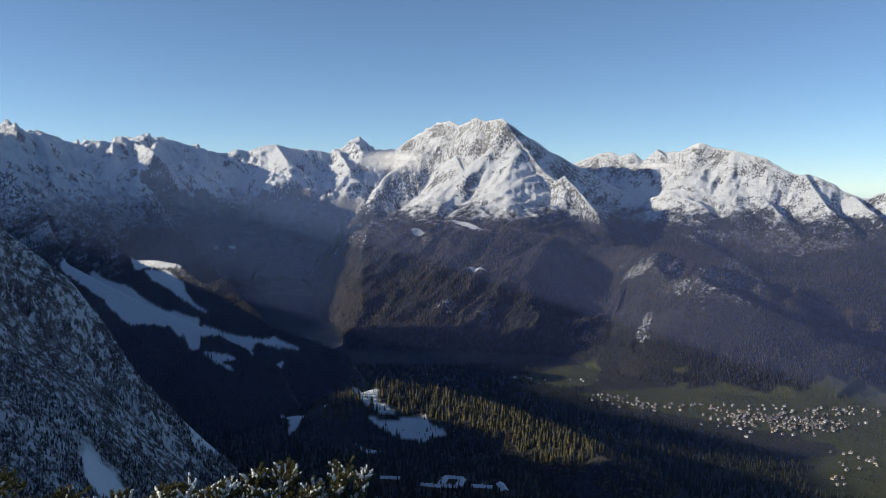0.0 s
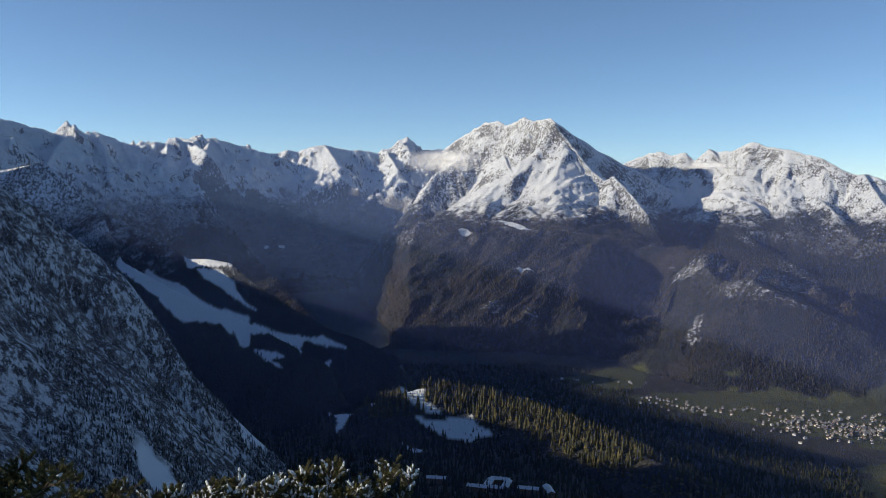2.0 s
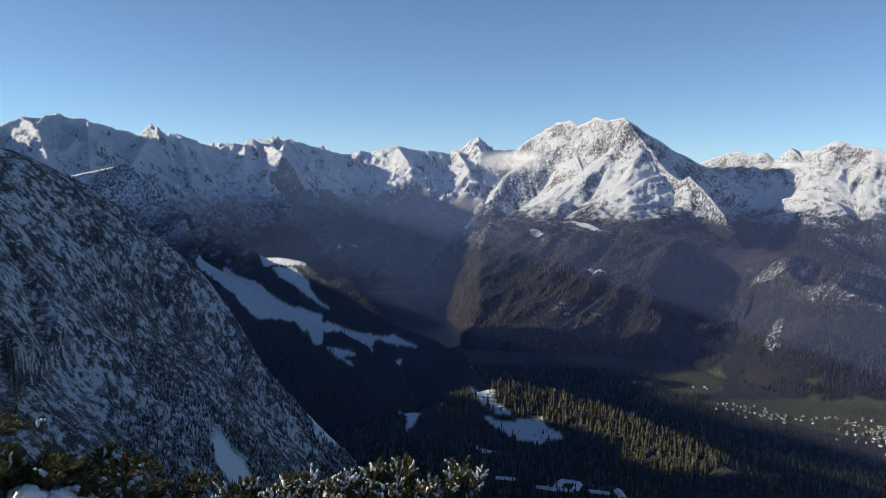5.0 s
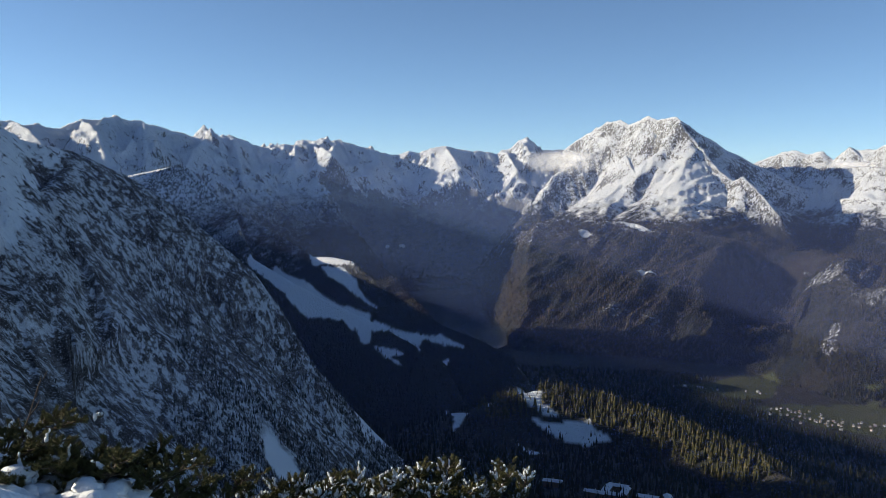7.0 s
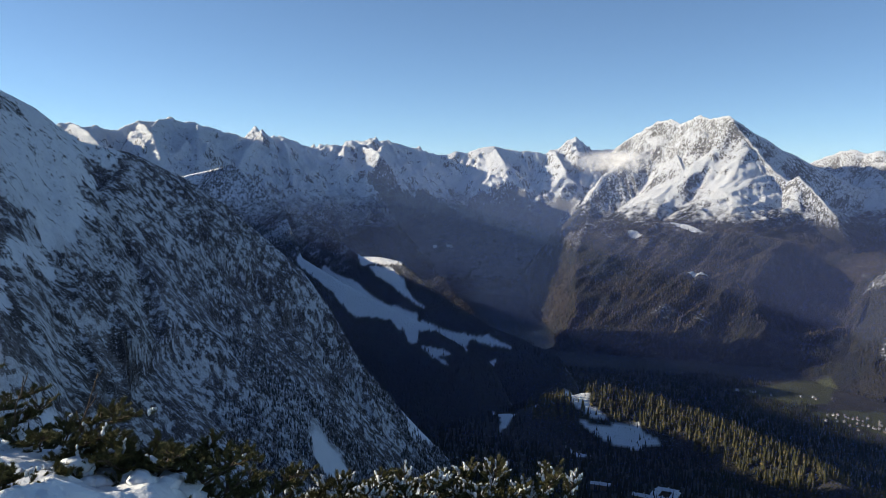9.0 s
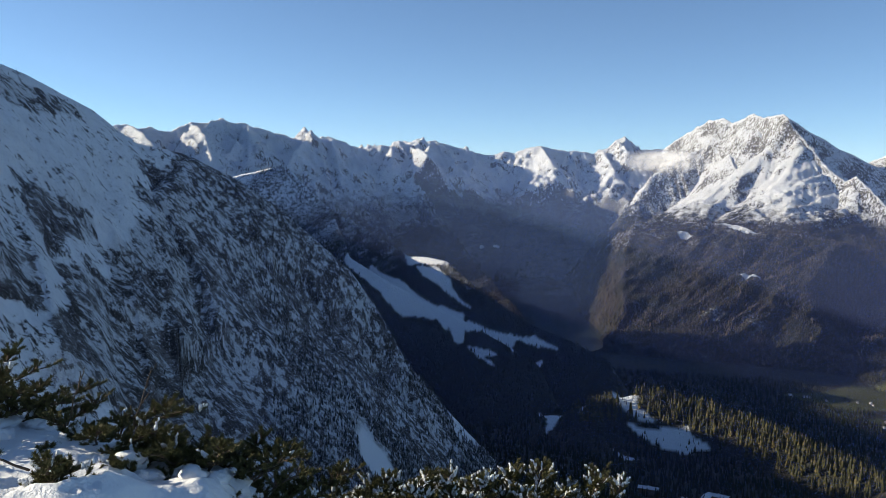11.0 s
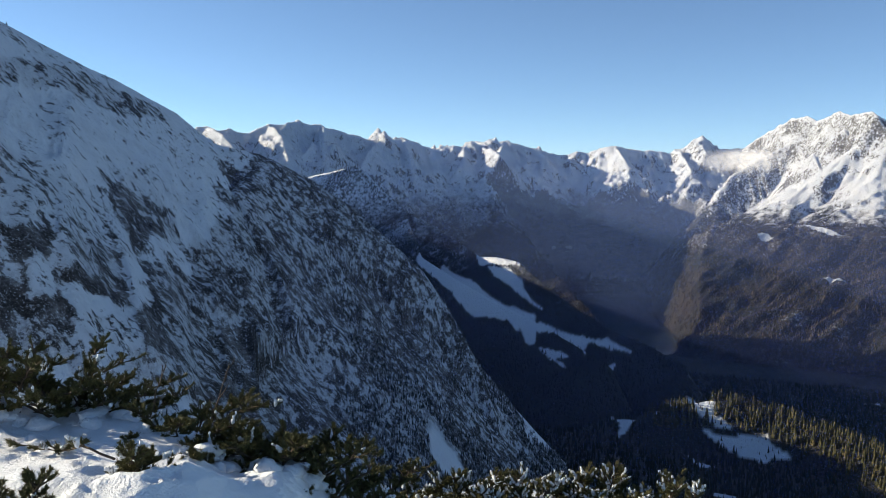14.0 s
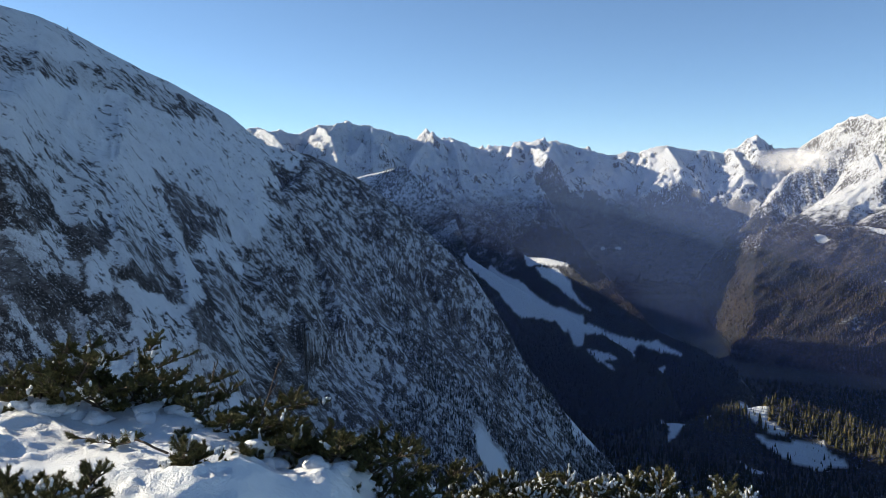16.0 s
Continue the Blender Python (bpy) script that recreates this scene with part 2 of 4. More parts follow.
# spurs that run out from the plateau's crest
for number, (px, py, pz) in enumerate(plateau_crest_left[1::2] + plateau_crest_west[1::2]):
    swerve = math.atan2(-py, -px) + (0.35, -0.25, 0.15, -0.4, 0.0)[number % 5]
    reach = (1.0, 0.8, 1.25, 0.9)[number % 4]
    LANDFORMS.append(("plateau", 1.15, 700, [(px + math.cos(swerve) * step * reach, py + math.sin(swerve) * step * reach, pz - fall)
                                            for step, fall in ((0, 6), (140, 24), (300, 85), (440, 190))]))
plateau_edge = [(-1452, 4459, 505), (-1368, 4496, 568), (-1247, 4532, 496), (-1101, 4559, 491), (-970, 4548, 555), (-872, 4537, 628)]
LANDFORMS.append(("plateau", 1.5, 700, plateau_edge))
plateau_spur = [(-968, 4701, 733), (-868, 4517, 633), (-943, 4420, 522), (-1046, 4325, 400), (-1149, 4247, 282), (-1247, 4167, 168)]
LANDFORMS.append(("plateau", 1.0, 600, plateau_spur))
plateau_spur_b = [(-614, 4761, 708), (-521, 4520, 588), (-601, 4409, 462), (-678, 4297, 327), (-787, 4227, 195)]
LANDFORMS.append(("plateau", 1.1, 600, plateau_spur_b))
snow_shoulder = [(-2405, 3509, 810), (-2164, 3351, 702), (-2140, 3167, 600), (-1987, 3172, 612)]
LANDFORMS.append(("plateau", 1.3, 600, snow_shoulder))
ski_ridge = [(-1706, 2345, 465), (-1596, 2361, 515), (-1476, 2320, 536), (-1375, 2300, 552), (-1290, 2257, 562), (-1244, 2237, 538), (-1167, 2188, 489), (-1065, 2140, 427), (-947, 2085, 382), (-835, 2025, 342), (-756, 1970, 314), (-698, 1938, 318), (-631, 1908, 312), (-589, 1880, 291), (-524, 1826, 256), (-441, 1766, 224), (-349, 1684, 197), (-269, 1618, 187), (-178, 1489, 180)]
LANDFORMS.append(("ski", (1.5, 0.9), 500, ski_ridge))
ski_spur = [(-1065, 2140, 427), (-831, 1764, 327), (-685, 1664, 283), (-587, 1617, 252), (-484, 1567, 225), (-382, 1492, 199), (-287, 1391, 183)]
LANDFORMS.append(("ski", (2.5, 0.5), 90000, ski_spur))
near_crest = [(-569, 293, 637), (-592, 355, 638), (-610, 419, 641), (-612, 450, 639), (-614, 473, 635), (-611, 516, 621), (-604, 555, 607), (-598, 583, 599), (-590, 612, 587), (-580, 642, 574), (-574, 661, 560), (-563, 683, 543), (-552, 698, 539), (-534, 724, 533), (-522, 739, 525), (-495, 766, 504), (-464, 789, 478), (-429, 805, 446), (-383, 814, 405), (-351, 812, 365), (-325, 805, 327), (-297, 791, 284), (-275, 772, 243), (-254, 748, 207), (-237, 722, 180), (-224, 695, 149)]
LANDFORMS.append(("near", (2.6, 0.95), 90000, near_crest))
near_rib = [(-529, 728, 529), (-492, 605, 482), (-444, 502, 435), (-407, 441, 405)]
LANDFORMS.append(("near", 1.1, 90000, near_rib))
near_rib_b = [(-607, 544, 611), (-531, 440, 520), (-466, 362, 465), (-433, 323, 440)]
LANDFORMS.append(("near", 1.1, 90000, near_rib_b))
knoll = [(-148, 1206, 178), (-91, 1237, 186), (-20, 1230, 179), (57, 1179, 172), (118, 1114, 167), (165, 1057, 162), (210, 978, 161), (232, 937, 160)]
LANDFORMS.append(("knoll", 0.5, 200, knoll))
# an unseen ridge behind, added to shade the valley floor and ski slopes
shade_ridge = [(-800, 1000, 430), (-960, 1180, 400), (-970, 1400, 430), (-1000, 1550, 430), (-1030, 1700, 415), (-1080, 1850, 425), (-1150, 1950, 430), (-1180, 2050, 440)]
LANDFORMS.append(("ski", 1.5, 500, shade_ridge))
# unseen higher ground beside the near mountain, added to shade it
massif = [(-900, 420, 720), (-1500, 500, 850), (-1900, 300, 960), (-2300, -200, 880)]
LANDFORMS.append(("massif", 1.5, 900, massif))
# out of view; heights chosen for the shadow edges on valley and ski ridge
shade_shoulder = [(-1500, 450, 850), (-1700, 640, 745), (-1710, 840, 738), (-1720, 1000, 648), (-1740, 1140, 765), (-1850, 1360, 720), (-1950, 1610, 690), (-2050, 1760, 705), (-2150, 1900, 790), (-2250, 2040, 850), (-2270, 2150, 868), (-2290, 2250, 740), (-2300, 2340, 600)]
LANDFORMS.append(("massif", 1.5, 900, shade_shoulder))
# troughs: middle line (x, y, floor, half width), and the slope of their sides
LAKE = [(-400, 2480, -14, 80), (-437, 2674, -14, 95), (-650, 3212, -14, 138), (-852, 3933, -14, 205), (-1068, 4572, -14, 225)]
BOWL = [(590, 3150, 130, 80), (505, 2800, 35, 85), (420, 2380, -4, 80)]
GORGE = [(1390, 3751, 233, 150), (1436, 3192, 120, 150), (1412, 2703, 56, 150), (1331, 2234, 14, 150)]
# line, slope of the sides, how the floor rises beyond a distance, deepest cut
TROUGHS = [(LAKE, 1.35, 4.0, 4330, 800), (BOWL, 0.9, 1.3, 3850, 290), (GORGE, 0.5, 1.3, 3850, 230)]
# snowy clearings and meadows, as outlines in the plan, placed to fit the camera's view
SNOWFIELDS = []
SNOWFIELDS.append(([(-845, 1768), (-863, 1967), (-757, 1894), (-676, 1823), (-594, 1792), (-540, 1767), (-479, 1560), (-503, 1553), (-508, 1534), (-536, 1563), (-569, 1568), (-618, 1566), (-646, 1586), (-701, 1636), (-767, 1690), (-824, 1734)], 4))
SNOWFIELDS.append(([(-508, 1551), (-527, 1750), (-437, 1705), (-381, 1673), (-392, 1671), (-436, 1527), (-466, 1531), (-457, 1492), (-478, 1497)], 3))
SNOWFIELDS.append(([(-445, 1483), (-398, 1471), (-380, 1451), (-402, 1449), (-374, 1415), (-413, 1450)], 4))
SNOWFIELDS.append(([(-418, 1677), (-346, 1455), (-319, 1592), (-330, 1590), (-347, 1439)], 3))
SNOWFIELDS.append(([(-396, 1678), (-350, 1664), (-290, 1606), (-338, 1633)], 3))
SNOWFIELDS.append(([(-720, 1917), (-652, 1895), (-604, 1860), (-594, 1839), (-559, 1808), (-522, 1777), (-545, 1787), (-609, 1834), (-683, 1880)], 3))
SNOWFIELDS.append(([(-745, 1935), (-689, 1912), (-628, 1898), (-600, 1905), (-640, 1955), (-720, 2005), (-775, 1985)], 3))
SNOWFIELDS.append(([(-294, 666), (-291, 693), (-282, 689), (-271, 680), (-265, 648), (-273, 631)], 9))
SNOWFIELDS.append(([(-181, 1421), (-147, 1440), (-101, 1224), (-96, 1204), (-79, 1193), (-69, 1182), (-87, 1181), (-123, 1198)], 3))
SNOWFIELDS.append(([(-110, 1171), (-78, 1165), (-53, 1175), (-24, 1180), (-17, 1160), (6, 1136), (-30, 1124), (-63, 1134), (-93, 1152)], 3))
SNOWFIELDS.append(([(78, 3067), (132, 3045), (171, 3015), (120, 3010)], 5))
SNOWFIELDS.append(([(-42, 3696), (41, 3692), (115, 3562), (175, 3460), (131, 3446), (40, 3588)], 4))
SNOWFIELDS.append(([(-144, 3521), (-108, 3486), (-88, 3451), (-118, 3414)], 6))
SNOWFIELDS.append(([(-261, 1278), (-210, 1198), (-216, 1152), (-225, 1150), (-233, 1206)], 3))
SNOWFIELDS.append(([(-122, 1109), (-82, 1057), (-99, 1039)], 3))
SNOWFIELDS.append(([(-221, 1415), (-172, 1196), (-179, 1187)], 3))
MEADOWS = []
MEADOWS.append(([(166, 1989), (253, 2064), (341, 2202), (424, 2187), (425, 2134), (374, 1961), (296, 1905), (204, 1941)], 5))
MEADOWS.append(([(299, 1840), (438, 1931), (589, 1974), (712, 1925), (837, 1896), (1128, 1954), (701, 1198), (580, 1221), (670, 1435), (765, 1482), (723, 1578), (616, 1657), (462, 1756)], 8))
MEADOWS.append(([(580, 2022), (627, 2021), (621, 1998)], 5))
CRAGS = []
CRAGS.append(([(886, 2837), (987, 2964), (1220, 3446), (1276, 3400), (1324, 3335), (1192, 2909), (1073, 2746), (1033, 2799), (982, 2797), (820, 2455), (803, 2511)], 10))
CRAGS.append(([(684, 3060), (743, 3084), (801, 3057), (870, 3034), (896, 2905), (837, 2843), (783, 2904), (721, 2945)], 10))
CRAGS.append(([(712, 2467), (751, 2514), (756, 2442), (721, 2381), (699, 2388)], 5))
CRAGS.append(([(533, 2192), (630, 2486), (646, 2440), (570, 2183), (542, 2165)], 5))
CRAGS.append(([(676, 3699), (733, 3668), (756, 3626), (709, 3619), (680, 3657)], 5))
CRAGS.append(([(1101, 3683), (1168, 3633), (1224, 3568), (1157, 3565), (1110, 3643)], 5))
CRAGS.append(([(-357, 4080), (-233, 3937), (-152, 3577), (-216, 3646), (-281, 3830), (-328, 3878)], 8))
CRAGS.append(([(-26, 2664), (12, 2732), (54, 2687), (31, 2624)], 6))
CRAGS.append(([(98, 2678), (128, 2717), (156, 2607), (132, 2553)], 6))
CRAGS.append(([(-497, 4046), (-388, 3820), (-323, 3541), (-339, 3327), (-436, 3715)], 8))
# darker ground on the near mountain: share of rock and trees, which also dims the snow like shade; soft edge, outline
# in the plan, placed to fit the camera's view
COVER = []
COVER.append((0.50, 5, [(-533, 341), (-547, 402), (-559, 455), (-582, 534), (-577, 585), (-568, 625), (-554, 561), (-534, 489), (-532, 433), (-511, 375), (-500, 319)]))  # rock band under the crest
COVER.append((0.40, 16, [(-412, 261), (-427, 367), (-529, 650), (-503, 654), (-431, 488), (-360, 308), (-378, 237)]))  # speckled slope
COVER.append((0.58, 8, [(-530, 689), (-641, 869), (-626, 887), (-594, 919), (-557, 947), (-515, 966), (-460, 977), (-421, 974), (-390, 966), (-356, 949), (-330, 926), (-305, 898), (-284, 866), (-269, 834), (-200, 940), (-100, 800), (-120, 640), (-120, 540), (-289, 491), (-301, 329), (-351, 371), (-442, 501), (-514, 649)]))  # wooded rib
COVER.append((0.62, 12, [(-515, 709), (-641, 869), (-626, 887), (-594, 919), (-557, 947), (-515, 966), (-460, 977), (-421, 974), (-390, 966), (-356, 949), (-330, 926), (-305, 898), (-284, 866), (-269, 834), (-200, 940), (-100, 800), (-120, 640), (-120, 540), (-321, 723), (-390, 733), (-429, 718), (-469, 694)]))  # dark rib edge
COVER.append((0.68, 14, [(-336, 364), (-344, 445), (-379, 585), (-340, 597), (-312, 522), (-285, 348)]))  # dark rib foot
COVER.append((0.54, 9, [(-385, 237), (-368, 314), (-403, 444), (-337, 370), (-296, 320), (-312, 249), (-326, 197)]))  # broken lower slope
COVER.append((0.64, 5, [(-459, 431), (-454, 458), (-458, 505), (-444, 493), (-405, 410), (-424, 411)]))  # diagonal crag
COVER.append((0.64, 6, [(-437, 278), (-416, 294), (-403, 293), (-378, 274), (-383, 241)]))  # crag
COVER.append((0.78, 5, [(-389, 296), (-381, 308), (-386, 326), (-371, 312), (-368, 292)]))  # crag
COVER.append((0.78, 8, [(-383, 241), (-374, 283), (-364, 311), (-382, 384), (-373, 403), (-341, 351), (-335, 291), (-330, 264), (-354, 221)]))  # cliffs
COVER.append((0.36, 5, [(-334, 290), (-341, 342), (-324, 331), (-316, 309), (-303, 309), (-302, 273)]))  # snow gully
COVER.append((0.36, 5, [(-354, 221), (-340, 247), (-328, 235), (-335, 208)]))  # snow shelf
COVER.append((0.30, 5, [(-366, 300), (-361, 306), (-345, 294), (-350, 279)]))  # snow spur
COVER.append((0.15, 5, [(-354, 304), (-347, 331), (-347, 348), (-336, 301)]))  # snow ramp
COVER.append((0.20, 5, [(-387, 375), (-397, 402), (-369, 386), (-348, 352)]))  # snow strip
TREED = [(-495, 722), (-557, 947), (-515, 966), (-460, 977), (-421, 974), (-390, 966), (-356, 949), (-330, 926), (-305, 898), (-284, 866), (-269, 834), (-200, 940), (-100, 800), (-120, 640), (-120, 540), (-279, 525), (-358, 609), (-436, 675)]


def lattice(ix, iy, seed):
    n = (ix * 374761393 + iy * 668265263 + seed * 974634777) & 0x7FFFFFFF
    n = ((n ^ (n >> 13)) * 1274126177) & 0x7FFFFFFF
    return ((n ^ (n >> 16)) & 0xFFFF) / 65535.0


def value_noise(x, y, seed):
    fx, fy = np.floor(x), np.floor(y)
    ix, iy = fx.astype(np.int64), fy.astype(np.int64)
    u, v = x - fx, y - fy
    u, v = u * u * u * (u * (u * 6 - 15) + 10), v * v * v * (v * (v * 6 - 15) + 10)
    a, b = lattice(ix, iy, seed), lattice(ix + 1, iy, seed)
    c, d = lattice(ix, iy + 1, seed), lattice(ix + 1, iy + 1, seed)
    return a + (b - a) * u + (c - a) * v + (a - b - c + d) * u * v


def fbm(x, y, size, octaves, seed, ridged=False):
    """Fractal noise about 0 to 1; size is the largest wave in metres."""
    total, amp, norm = np.zeros_like(x), 1.0, 0.0
    for k in range(octaves):
        c, s = math.cos(0.7 * k + seed), math.sin(0.7 * k + seed)
        n = value_noise((x * c - y * s) / size + 17.3 * k, (x * s + y * c) / size - 9.1 * k, seed + k)
        total += amp * (1 - np.abs(2 * n - 1) if ridged else n)
        norm += amp
        amp, size = amp * 0.52, size / 2.03
    return total / norm


def smooth(a, b, x):
    t = np.clip((x - a) / (b - a), 0, 1)
    return t * t * (3 - 2 * t)


def valley_floor(x, y):
    """The valley: flat by the lake and village, rising to the lookout's hillside."""
    d = np.hypot(x, y)
    az = np.degrees(np.arctan2(-x, y))
    shoulder = np.interp(d, [0, 60, 300, 700, 1000, 1200, 1500, 1900, 2400], [470, 455, 360, 215, 150, 118, 75, 25, 0])
    meadow = np.interp(d, [0, 60, 300, 700, 1000, 1400, 1900], [470, 455, 330, 150, 60, 4, 0])
    k = smooth(-16, -4, az)
    basin = smooth(2500, 2700, d) * smooth(1.0, 3.0, az)
    return meadow + (shoulder - meadow) * k - 14 * basin


def terrain(x, y):
    """Heights, and the number of the landform that each point belongs to (0: the valley)."""
    h = valley_floor(x, y)
    near, place = np.full_like(x, 400.0), x.copy()
    owner = np.zeros(x.shape, np.int32)
    warp = 60 * (fbm(x, y, 260, 3, 5) - 0.5)
    wx, wy = x + warp, y - warp
    for group, slope, relief, line in LANDFORMS:
        best = np.full_like(x, -1e4)
        dist = np.full_like(x, 1e4)
        lx, ly = line[-1][0] - line[0][0], line[-1][1] - line[0][1]
        arc = (x * lx + y * ly) / math.hypot(lx, ly)
        for (ax, ay, az), (bx, by, bz) in zip(line[:-1], line[1:]):
            ux, uy = bx - ax, by - ay
            t = np.clip(((x - ax) * ux + (y - ay) * uy) / (ux * ux + uy * uy), 0, 1)
            d = np.hypot(x - ax - t * ux, y - ay - t * uy)
            if group == "near":
                d = np.hypot(d, 9.0) - 9.0
            k = slope
            if isinstance(slope, tuple):    # steeper on the left of the line
                bend = (ux * (y - ay) - uy * (x - ax)) / (math.hypot(ux, uy) * (d + 5))
                k = slope[1] + (slope[0] - slope[1]) * smooth(-0.3, 0.75, bend)
            z = az + t * (bz - az) - k * d * (0.42 + 0.58 * np.exp(-d * k / relief))
            if isinstance(slope, tuple) and len(slope) == 4:    # a bench in front of the crest, then a cliff
                bench = slope[3] * (0.55 + 0.9 * fbm(x, y, 420, 3, 83))
                front = smooth(-0.2, 0.2, -bend)
                z = az + t * (bz - az) - np.where(front > 0.5, slope[2] * np.minimum(d, bench) + slope[1] * np.maximum(d - bench, 0), slope[0] * d)
            won = d < dist if isinstance(slope, tuple) else z > best
            best, dist = np.where(won, z, best), np.where(won, d, dist)
        k = 14.0 if group in ("big", "right", "plateau") else 8.0
        won = best > h
        near, place = np.where(won, dist, near), np.where(won, arc, place)
        owner = np.where(won, GROUPS.index(group), owner)
        h = np.maximum(h, best) + np.maximum(k - np.abs(h - best), 0) ** 2 / (4 * k) * smooth(0, 60, dist)
    reach, bearing = np.hypot(x, y), np.degrees(np.arctan2(-x, y))
    owner = np.where((owner == 0) & (reach < 780) & (bearing > 17), GROUPS.index("near"), owner)
    trough = np.full_like(x, 1e4)
    for line, slope, climb, start, most in TROUGHS:
        wall = np.full_like(x, 1e4)
        for (ax, ay, az, aw), (bx, by, bz, bw) in zip(line[:-1], line[1:]):
            ux, uy = bx - ax, by - ay
            t = np.clip(((x - ax) * ux + (y - ay) * uy) / (ux * ux + uy * uy), 0, 1)
            gap = np.hypot(x - ax - t * ux, y - ay - t * uy) - aw - t * (bw - aw)
            wall = np.minimum(wall, az + t * (bz - az) + slope * np.maximum(gap, 0))
            if line is LAKE:
                trough = np.minimum(trough, gap)
        wall = wall + climb * np.maximum(np.hypot(x, y) - start, 0) + 18 * (fbm(x, y, 140, 4, 53) - 0.5)
        h = np.where(h > wall, np.maximum(wall, h - most), h)
    high = np.isin(owner, [GROUPS.index(g) for g in ("big", "right", "plateau")])
    side = np.isin(owner, [GROUPS.index(g) for g in ("near", "massif")])
    steep = np.where(high, 0.7, np.where(side, 0.45, np.where(owner == GROUPS.index("hill"), 0.9, np.where(owner == 0, 0.12, np.where(owner == GROUPS.index("knoll"), 0.1, 0.5)))))
    away = np.clip(near / 120, 0.04, 1)
    rough = fbm(wx, wy, 210, 6, 11, True) - 0.62
    crag = fbm(x, y, 70, 5, 23, True) - 0.6
    up = smooth(230, 420, h) * 0.6 + 0.4
    # flutes and gullies that run down from the crests
    flute = fbm(place + 0.5 * warp, near * 0.22 + 0.5 * warp, 120, 6, 41, True) - 0.6
    deep = np.select([owner == GROUPS.index("plateau"), high, side, owner == GROUPS.index("hill"), owner == GROUPS.index("ski")], [45.0, 46.0, 56.0, 62.0, 18.0], 0.0)
    deep = np.where(owner == GROUPS.index("big"), 64.0 - 20.0 * smooth(250, 420, h), deep * (0.45 + 0.55 * smooth(200, 400, h)))
    h = h + smooth(-5, 60, trough) * deep * flute * np.clip(near / 110, 0.04, 1)
    # spurs of the plateau that run out from its crest
    h = h + np.where(owner == GROUPS.index("plateau"), 70 * (fbm(place + warp, near * 0.3 + warp, 240, 4, 47, True) - 0.6) * np.clip(near / 130, 0, 1) * smooth(150, 420, h), 0)
    h = h + np.where(owner == GROUPS.index("plateau"), 75 * crag * np.clip(near / 60, 0.2, 1), 0)
    steep = steep * smooth(-5, 60, trough)
    h = h + np.where(high, smooth(-5, 60, trough) * smooth(250, 420, h) * 40 * (fbm(place + 0.6 * warp, near * 0.45 + 0.3 * warp, 62, 5, 67, True) - 0.6) * np.clip(near / 30, 0.5, 1), 0)
    h = h + steep * up * (52 * rough * away + 26 * crag * np.clip(near / 60, 0.14, 1))
    h = h + np.where(owner == 0, 8 * (fbm(x, y, 120, 4, 31) - 0.5) * smooth(20, 200, h), 0)
    return h, owner


# ---- the land: one sheet from the lookout to the skyline ----
def zone(x, y, corners, soft):
    """1 inside a polygon of the plan, with soft edges in metres."""
    inside, gap = np.zeros(x.shape, bool), np.full(x.shape, 1e4)
    for (ax, ay), (bx, by) in zip(corners, corners[1:] + corners[:1]):
        if ay != by:
            cross = ((ay > y) != (by > y)) & (x < (bx - ax) * (y - ay) / (by - ay) + ax)
            inside ^= cross
        ux, uy = bx - ax, by - ay
        t = np.clip(((x - ax) * ux + (y - ay) * uy) / (ux * ux + uy * uy + 1e-6), 0, 1)
        gap = np.minimum(gap, np.hypot(x - ax - t * ux, y - ay - t * uy))
    signed = np.where(inside, gap, -gap) + soft * (2.0 if soft < 6 else 7.0) * (fbm(x, y, soft * 5, 3, 3) - 0.5)
    return smooth(-soft * 0.5, soft * 0.5, signed)


def mesh_from(name, verts, faces, smooth_shade=True):
    me = bpy.data.meshes.new(name)
    me.vertices.add(len(verts))
    me.vertices.foreach_set("co", np.asarray(verts, np.float32).ravel())
    faces = np.asarray(faces, np.int32)
    k = faces.shape[1]
    me.loops.add(faces.size)
    me.loops.foreach_set("vertex_index", faces.ravel())
    me.polygons.add(len(faces))
    me.polygons.foreach_set("loop_start", np.arange(0, faces.size, k, dtype=np.int32))
    me.polygons.foreach_set("loop_total", np.full(len(faces), k, np.int32))
    me.polygons.foreach_set("use_smooth", np.full(len(faces), smooth_shade, bool))
    me.update()
    return me


AZ = np.concatenate([np.arange(-180, -34, 3.0), np.arange(-33, 62, 0.1), np.arange(63, 180, 3.0)])
RANGE = np.concatenate([np.geomspace(12, 420, 70, endpoint=False), np.linspace(420, 1000, 130, endpoint=False), np.linspace(1000, 4880, 520)])
az_grid, r_grid = np.meshgrid(np.radians(AZ), RANGE)
gx, gy = -np.sin(az_grid) * r_grid, np.cos(az_grid) * r_grid
gz, owner = terrain(gx, gy)
snowfield, grass = np.zeros_like(gx), np.zeros_like(gx)
for corners, soft in SNOWFIELDS:
    snowfield = np.maximum(snowfield, zone(gx, gy, corners, soft))
for corners, soft in MEADOWS:
    grass = np.maximum(grass, zone(gx, gy, corners, soft))
crags = np.zeros_like(gx)
for corners, soft in CRAGS:
    crags = np.maximum(crags, zone(gx, gy, corners, soft))
cover = np.full_like(gx, 0.27)
for share, soft, corners in COVER:
    cover += (share - cover) * zone(gx, gy, corners, soft)
treed = zone(gx, gy, TREED, 12)
rows, cols = gx.shape
index = np.arange(rows * cols).reshape(rows, cols)
nxt = np.roll(index, -1, axis=1)
quads = np.stack([index[:-1], index[1:], nxt[1:], nxt[:-1]], -1).reshape(-1, 4)
face_owner = owner[:-1].reshape(-1)
points = np.stack([gx, gy, gz], -1).reshape(-1, 3)
